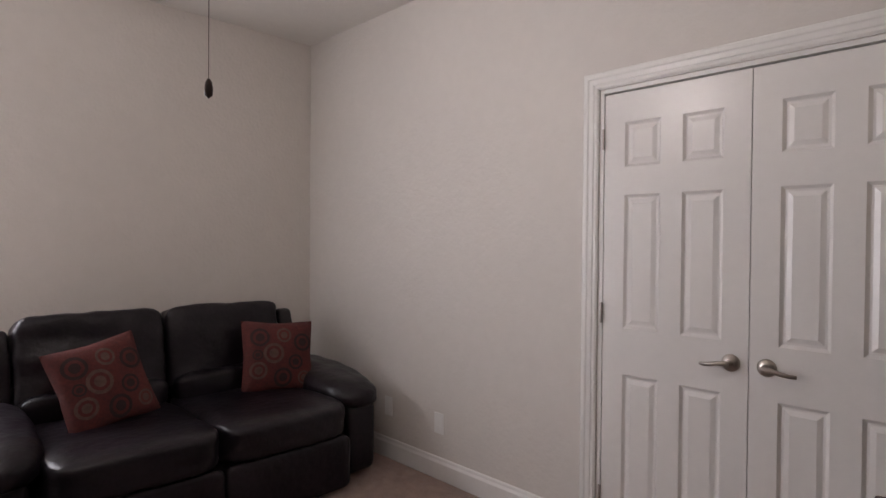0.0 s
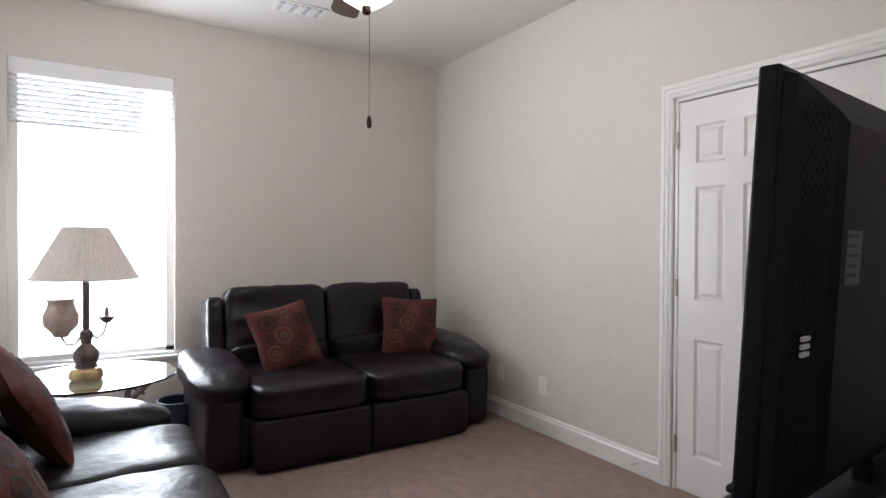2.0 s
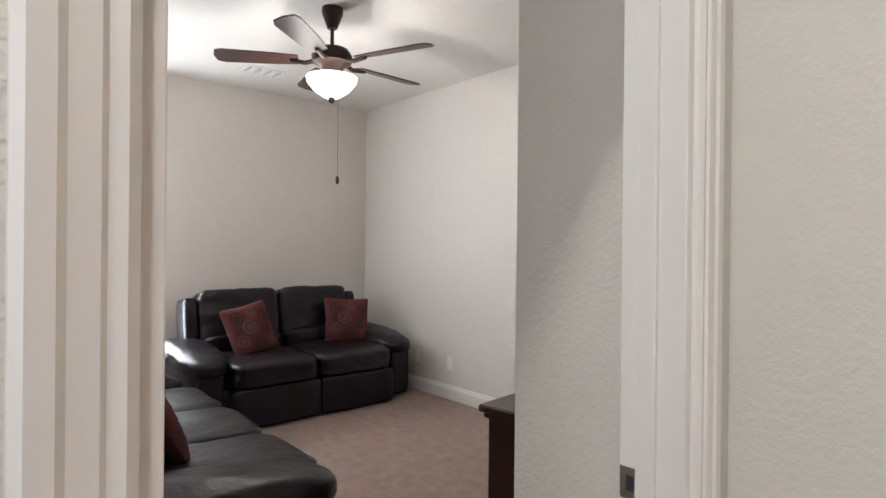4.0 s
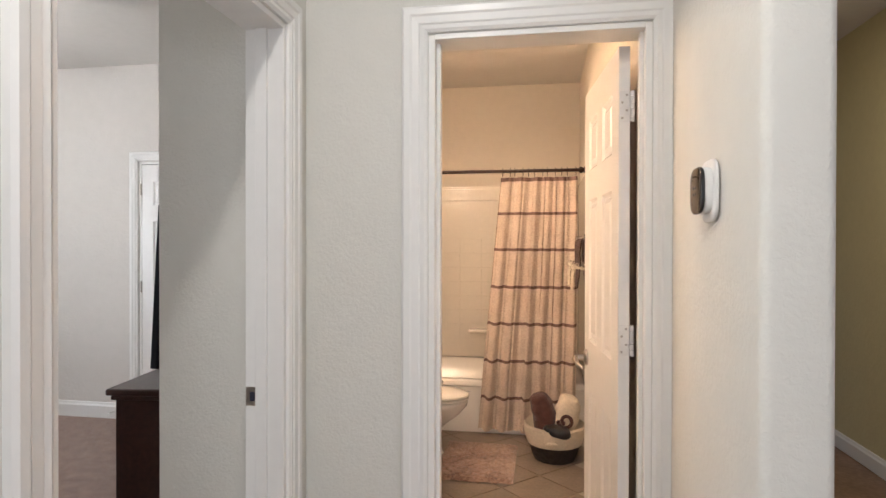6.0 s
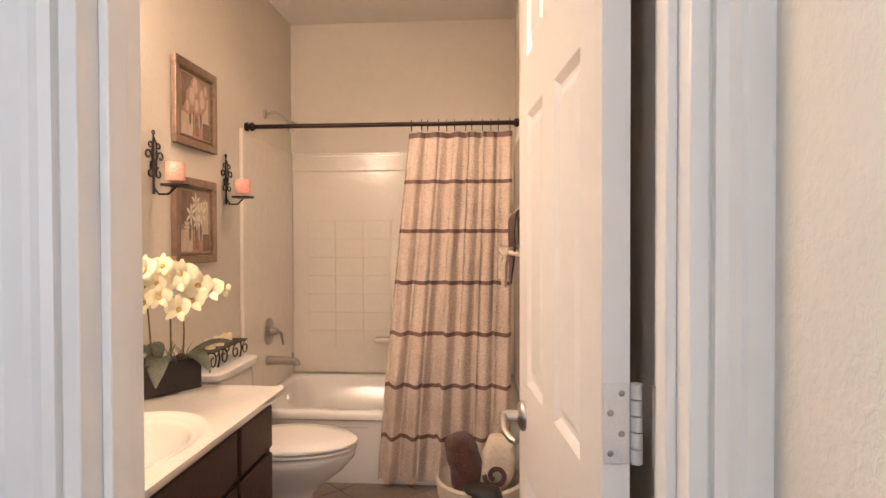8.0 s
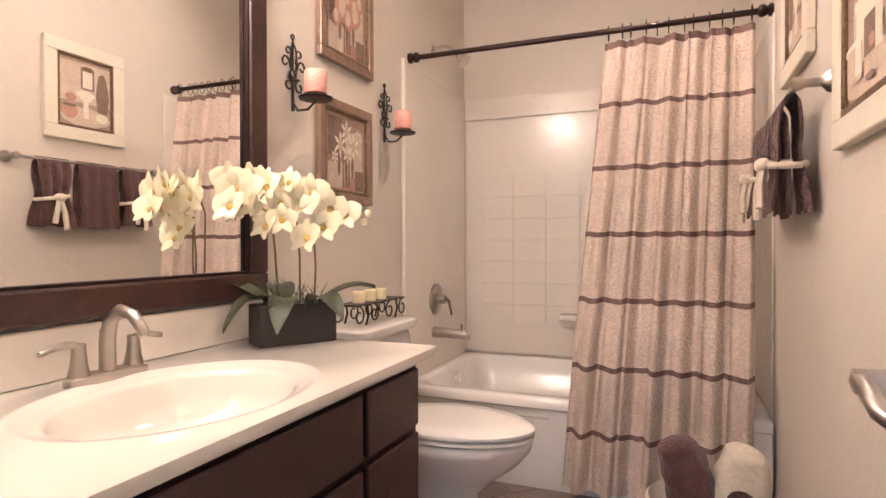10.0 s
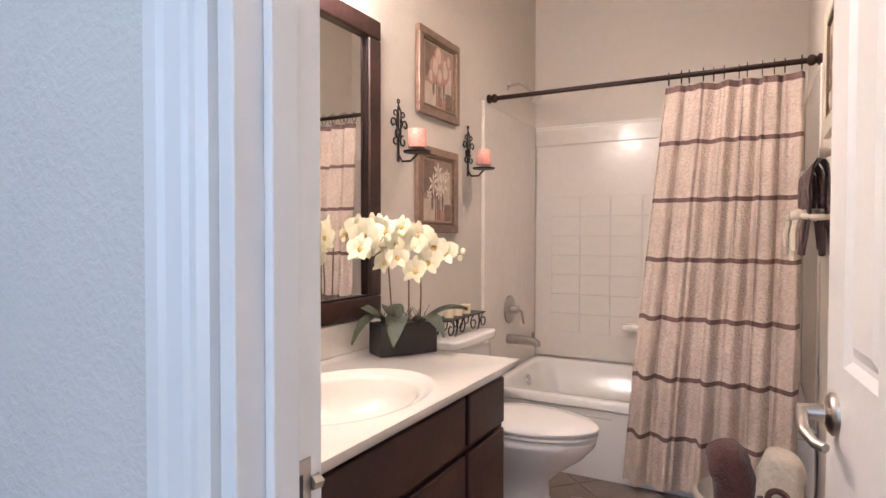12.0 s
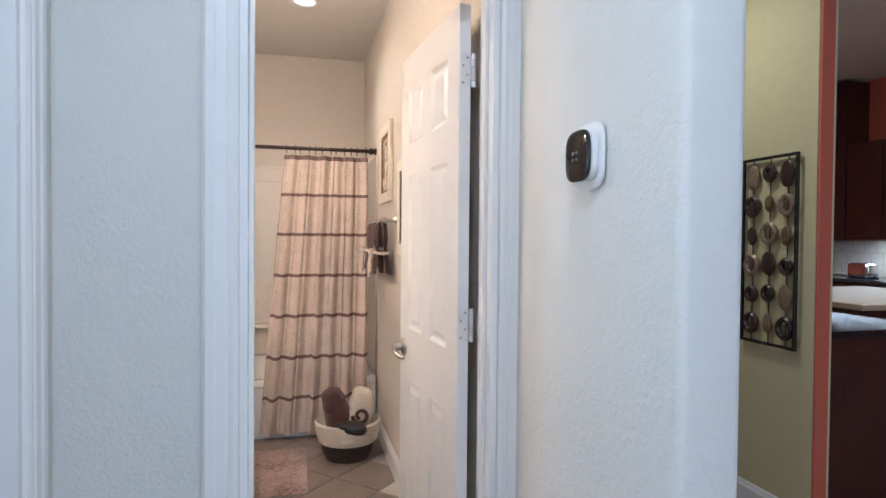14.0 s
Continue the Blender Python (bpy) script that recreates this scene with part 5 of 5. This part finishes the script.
# towel bar and towels
tbar = thing("towel_bar", "brushed nickel towel bar on the wall", "towel bar", (1.565, 0, 1.44))
part("bar", tube([(-0.07, 1.67, 0), (-0.07, 2.39, 0)], 0.008), NICKEL, tbar, "", True)
for yy in (1.67, 2.39):
    part("post", lathe([(0.027, 0), (0.025, 0.008), (0.012, 0.02), (0.011, 0.055), (0.017, 0.065), (0.017, 0.082), (0.0, 0.086)], (0, yy, 0), turn=Rm(radians(-90), 3, "Y")), NICKEL, tbar, "", True)
for yc, w, l, tie in ((1.83, 0.155, 0.32, True), (2.05, 0.205, 0.325, False), (2.265, 0.155, 0.31, True)):
    tw = thing("hand_towel", "chocolate brown towel" + (" tied with cream lace" if tie else " draped on the bar"), "towel", (1.495, yc, 1.44), group="hanging towels")
    bm = bmesh.new()
    g = []
    for j in range(41):
        t_ = j / 40 * 2 - 1
        dz = -abs(t_) * l if abs(t_) > 0.05 else 0.0
        side = 1 if t_ > 0 else -1
        row = []
        for i in range(17):
            u = i / 8 - 1
            pin = 1 - (0.22 * math.exp(-((abs(t_) - 0.55) / 0.2) ** 2) if tie else 0)
            row.append(bm.verts.new((side * (0.013 + 0.011 * abs(math.sin(u * 5 + yc * 9)) + (0.022 if tie else 0.012) * abs(t_) + 0.006 * noise.noise(Vector((u * 3, t_ * 4, yc)))) * pin * min(1, abs(t_) * 9), u * w / 2 * pin * (1 + (0.14 * abs(t_) if tie else 0)), 0.011 + dz - 0.012 * noise.noise(Vector((u * 2, side, yc * 5))) * abs(t_))))
        g.append(row)
    for a, b in zip(g, g[1:]):
        for i in range(16):
            bm.faces.new((a[i], a[i + 1], b[i + 1], b[i]))
    part("cloth", bm, TOWEL, tw, "", True)
    if tie:
        part("lace_band", tube([(0.044 * math.cos(a), 0.072 * math.sin(a), -0.55 * l + 0.012 * math.sin(a)) for a in np.linspace(0, 6.283, 30)], 0.010, seg=6), LACE, tw, "cream lace band", True)
        for dy, ll in ((-0.02, 0.12), (0.015, 0.15)):
            part("lace_tail", tube([(-0.054, 0, -0.55 * l), (-0.066, dy, -0.55 * l - ll * 0.5), (-0.066, dy * 1.6, -0.55 * l - ll)], 0.012, seg=6), LACE, tw, "cream lace tail", True)
        part("knot", cushion(0.04, 0.05, 0.04, (-0.058, 0, -0.55 * l), None, 2.4, 0, 0.006, 6), LACE, tw, "", True)

# basket
ba = thing("laundry_basket", "black oval basket with a cream liner of towels", "basket", (1.325, 2.03, 0))
def ell(a, b, z, n=32):
    return [(a * math.cos(q), b * math.sin(q), z) for q in np.linspace(0, 6.283, n, endpoint=False)]
part("body", loft([ell(0.13, 0.13, 0.002), ell(0.15, 0.15, 0.05), ell(0.175, 0.175, 0.14)]), BASKETW, ba, "black woven body", True)
part("liner", loft([ell(0.176, 0.176, 0.11), ell(0.195, 0.195, 0.17), ell(0.20, 0.20, 0.225), ell(0.19, 0.19, 0.235), ell(0.17, 0.17, 0.18), ell(0.15, 0.15, 0.15)]), LACE, ba, "cream cloth liner", True)
part("bow", cushion(0.08, 0.03, 0.04, (-0.02, -0.20, 0.15), None, 2.3, 0, 0.008, 6), LACE, ba, "cream ribbon bow", True)
for nm, lab, m, at, size, ry_ in (("rolled_towel", "rolled chocolate towel in the basket", TOWEL, (1.25, 2.04, 0.29), (0.15, 0.17, 0.26), -10), ("folded_towel", "folded cream towel in the basket", LACE, (1.40, 2.05, 0.29), (0.16, 0.16, 0.24), 18), ("bath_sponge", "black bath item lying on the liner", PLANTER, (1.33, 1.87, 0.225), (0.17, 0.10, 0.07), 5)):
    q = thing(nm, lab, "towel", at)
    part("cloth", cushion(*size, (0, 0, 0), Rm(radians(ry_), 3, "Y"), 3, 0, 0.02, 10), m, q, "", True)
q = thing("appliqued_towel", "brown trim curl on the cream towel", "towel", (1.395, 1.955, 0.27))
part("trim", tube([(u, -0.012, v) for u, v in scroll(0, 0, 0.05, 180, 1.2, 1)], 0.012, seg=6), TOWEL, q, "", True)

ru = thing("bath_rug", "tan shaggy rug on the tiles by the toilet", "rug", (0.84, 1.87, 0))
bm = bmesh.new()
n = 46
gg = [[bm.verts.new((0.24 * u * (1 + 0.03 * noise.noise(Vector((v * 4, 1, u)))), 0.33 * v, 0.022 * (1 - max(abs(u), abs(v)) ** 10) + 0.010 * random.random() + 0.001)) for u in np.linspace(-1, 1, n)] for v in np.linspace(-1, 1, n)]
for a, b in zip(gg, gg[1:]):
    for i in range(n - 1):
        bm.faces.new((a[i], a[i + 1], b[i + 1], b[i]))
part("mat", bm, RUG, ru, "", True)

cl = thing("recessed_light", "white recessed downlight in the bathroom ceiling", "ceiling light", (1.06, 2.22, H))
part("trim", lathe([(0.095, -0.001), (0.095, -0.008), (0.07, -0.012), (0.068, -0.004)], seg=32), WHITEP, cl, "", True)
part("lens", lathe([(0.066, -0.004), (0.0, -0.0045)], seg=32), LIT, cl, "lens with added glow", True)
vf = thing("exhaust_vent", "white exhaust grille in the bathroom ceiling", "vent", (1.32, 1.6, H))
part("grille", box(-0.12, 0.12, -0.12, 0.12, -0.015, -0.001), WHITEP, vf, bevel=0.005)

# ---- hall ----
th = thing("thermostat", "black-faced thermostat on a white wall plate", "thermostat", (1.62, -0.43, 1.515), -90)
part("plate", cushion(0.120, 0.014, 0.138, (0, -0.008, 0), None, 4.0), WHITEP, th, "white rounded backing plate", True)
part("body", cushion(0.100, 0.030, 0.104, (0, -0.020, 0), None, 3.4), WHITEP, th, "", True)
part("face", cushion(0.102, 0.014, 0.106, (0, -0.034, 0), None, 3.4), BLACKG, th, "glossy black face", True)
for dx, dz in ((-0.008, 0.006), (0.008, 0.006), (-0.008, -0.008), (0.008, -0.008)):
    part("display_mark", box(dx - 0.004, dx + 0.004, -0.0417, -0.0412, dz - 0.003, dz + 0.003), DIM, th, "dim display mark")

ar = thing("wall_art", "iron framed panel of wooden discs and rings", "wall art", (3.27, 0.82, 1.295), -90)
for a in ((-0.17, 0.17, -0.46, -0.447), (-0.17, 0.17, 0.447, 0.46), (-0.17, -0.157, -0.447, 0.447), (0.157, 0.17, -0.447, 0.447)):
    part("frame_rail", box(a[0], a[1], -0.03, -0.012, a[2], a[3]), IRON, ar, bevel=0.003)
columns = ["drersr", "sERDse", "drgsdR"]
sizes = {"d": (0.080, 0.125), "D": (0.082, 0.115), "e": (0.052, 0.095), "E": (0.050, 0.080), "g": (0.056, 0.095)}
for col, kinds in enumerate(columns):
    for row, kd in enumerate(kinds):
        x, z = -0.105 + 0.105 * col, 0.365 - 0.146 * row + (0.012 if col == 1 else 0)
        m = GILT if kd in "gE" else (ESPRESSO, BROWNF)[(row + col) % 3 == 0]
        if kd in "rRs":
            r = {"r": 0.036, "R": 0.038, "s": 0.026}[kd]
            part("ring", tube([(x + r * math.cos(a), -0.02, z + r * 1.15 * math.sin(a)) for a in np.linspace(0, 6.283, 22)], 0.014, seg=6), m, ar, "", True)
        else:
            part("disc", cushion(sizes[kd][0], 0.022, sizes[kd][1], (x, -0.02, z), None, 2.2, n=4), m, ar, "", True)
for col in range(3):
    part("wire", tube([(-0.105 + 0.105 * col, -0.012, -0.45), (-0.105 + 0.105 * col, -0.012, 0.45)], 0.003, seg=5), IRON, ar)

# ---- kitchen beyond ----
def cabinet(name, label, x0, x1, y0, y1, z0, z1, doors=0):
    c = thing(name, label, "cabinet")
    part("body", box(x0, x1, y0, y1, z0, z1), CHERRY, c, bevel=0.006)
    for i in range(doors):
        w = (y1 - y0) / doors
        part("door", box(x0 - 0.02, x0 - 0.001, y0 + i * w + 0.01, y0 + (i + 1) * w - 0.01, z0 + 0.03, z1 - 0.03), CHERRY, c, bevel=0.008)
cabinet("peninsula_cabinet", "dark cherry peninsula cabinet", 3.48, 4.25, 0.80, 1.45, 0.0, 0.86)
t1 = thing("peninsula_counter", "black granite top on the peninsula", "countertop")
part("slab", box(3.44, 4.3, 0.76, 1.5, 0.861, 0.90), GRANITE, t1, bevel=0.006)
cabinet("island_cabinet", "dark cherry island cabinet", 4.75, 6.0, 1.6, 2.6, 0.0, 0.89)
t2 = thing("island_counter", "beige stone island top", "countertop")
part("slab", box(4.6, 6.15, 1.45, 2.75, 0.891, 0.93), BEIGETOP, t2, bevel=0.006)
cabinet("base_cabinet", "dark cherry base cabinets along the wall", 7.12, 7.74, 2.2, 4.98, 0.0, 0.88, 4)
t3 = thing("wall_counter", "black granite counter along the wall", "countertop")
part("slab", box(7.08, 7.745, 2.2, 4.985, 0.881, 0.92), GRANITE, t3, bevel=0.006)
sb = structure("backsplash", box(7.735, 7.749, 2.2, 4.98, 0.921, 1.36), GROUT, "tumbled stone tile backsplash")
tl_me = finish("tile", box(-0.006, 0.0, -0.072, 0.072, -0.068, 0.068), SPLASH, bevel=0.003, seg=1)
for i in range(17):
    for j in range(3):
        o = new("tile", tl_me)
        o.parent = sb
        o.matrix_basis = pose(7.734, 2.30 + 0.152 * i + 0.07 * (j % 2), 0.995 + 0.144 * j)
for i in range(2):
    cabinet("upper_cabinet", "dark cherry upper wall cabinet", 7.4, 7.74, 2.2 + 0.92 * i, 3.1 + 0.92 * i, 1.37, 2.5, 2)
cabinet("upper_cabinet", "tall dark cherry upper cabinet reaching the ceiling", 7.38, 7.74, 4.03, 4.94, 1.37, 3.27, 2)
ts = thing("toaster", "chrome toaster on the kitchen counter", "toaster", (7.35, 3.75, 0.92))
part("shell", cushion(0.18, 0.28, 0.18, (0, 0, 0.092), None, 5), CHROME, ts, "", True)
part("foot", box(-0.08, 0.08, -0.13, 0.13, 0.0, 0.012), BLACKP, ts)

# ---- floor tiles of the bathroom ----
S = 0.305
fl_me = finish("tile", box(-S / 2 + 0.003, S / 2 - 0.003, -S / 2 + 0.003, S / 2 - 0.003, -0.004, 0.0015), TILE, bevel=0.0015, seg=1)
for i in range(-9, 10):
    for j in range(-9, 10):
        x, y = 0.8 + (i - j) * S * 0.7071, 1.5 + (i + j) * S * 0.7071
        if 0.02 < x < 1.52 and -0.05 < y < 2.62:
            o = new("tile", fl_me)
            o.parent = bath_floor
            o.matrix_basis = pose(x, y, 0.0, 0, 0, 45)
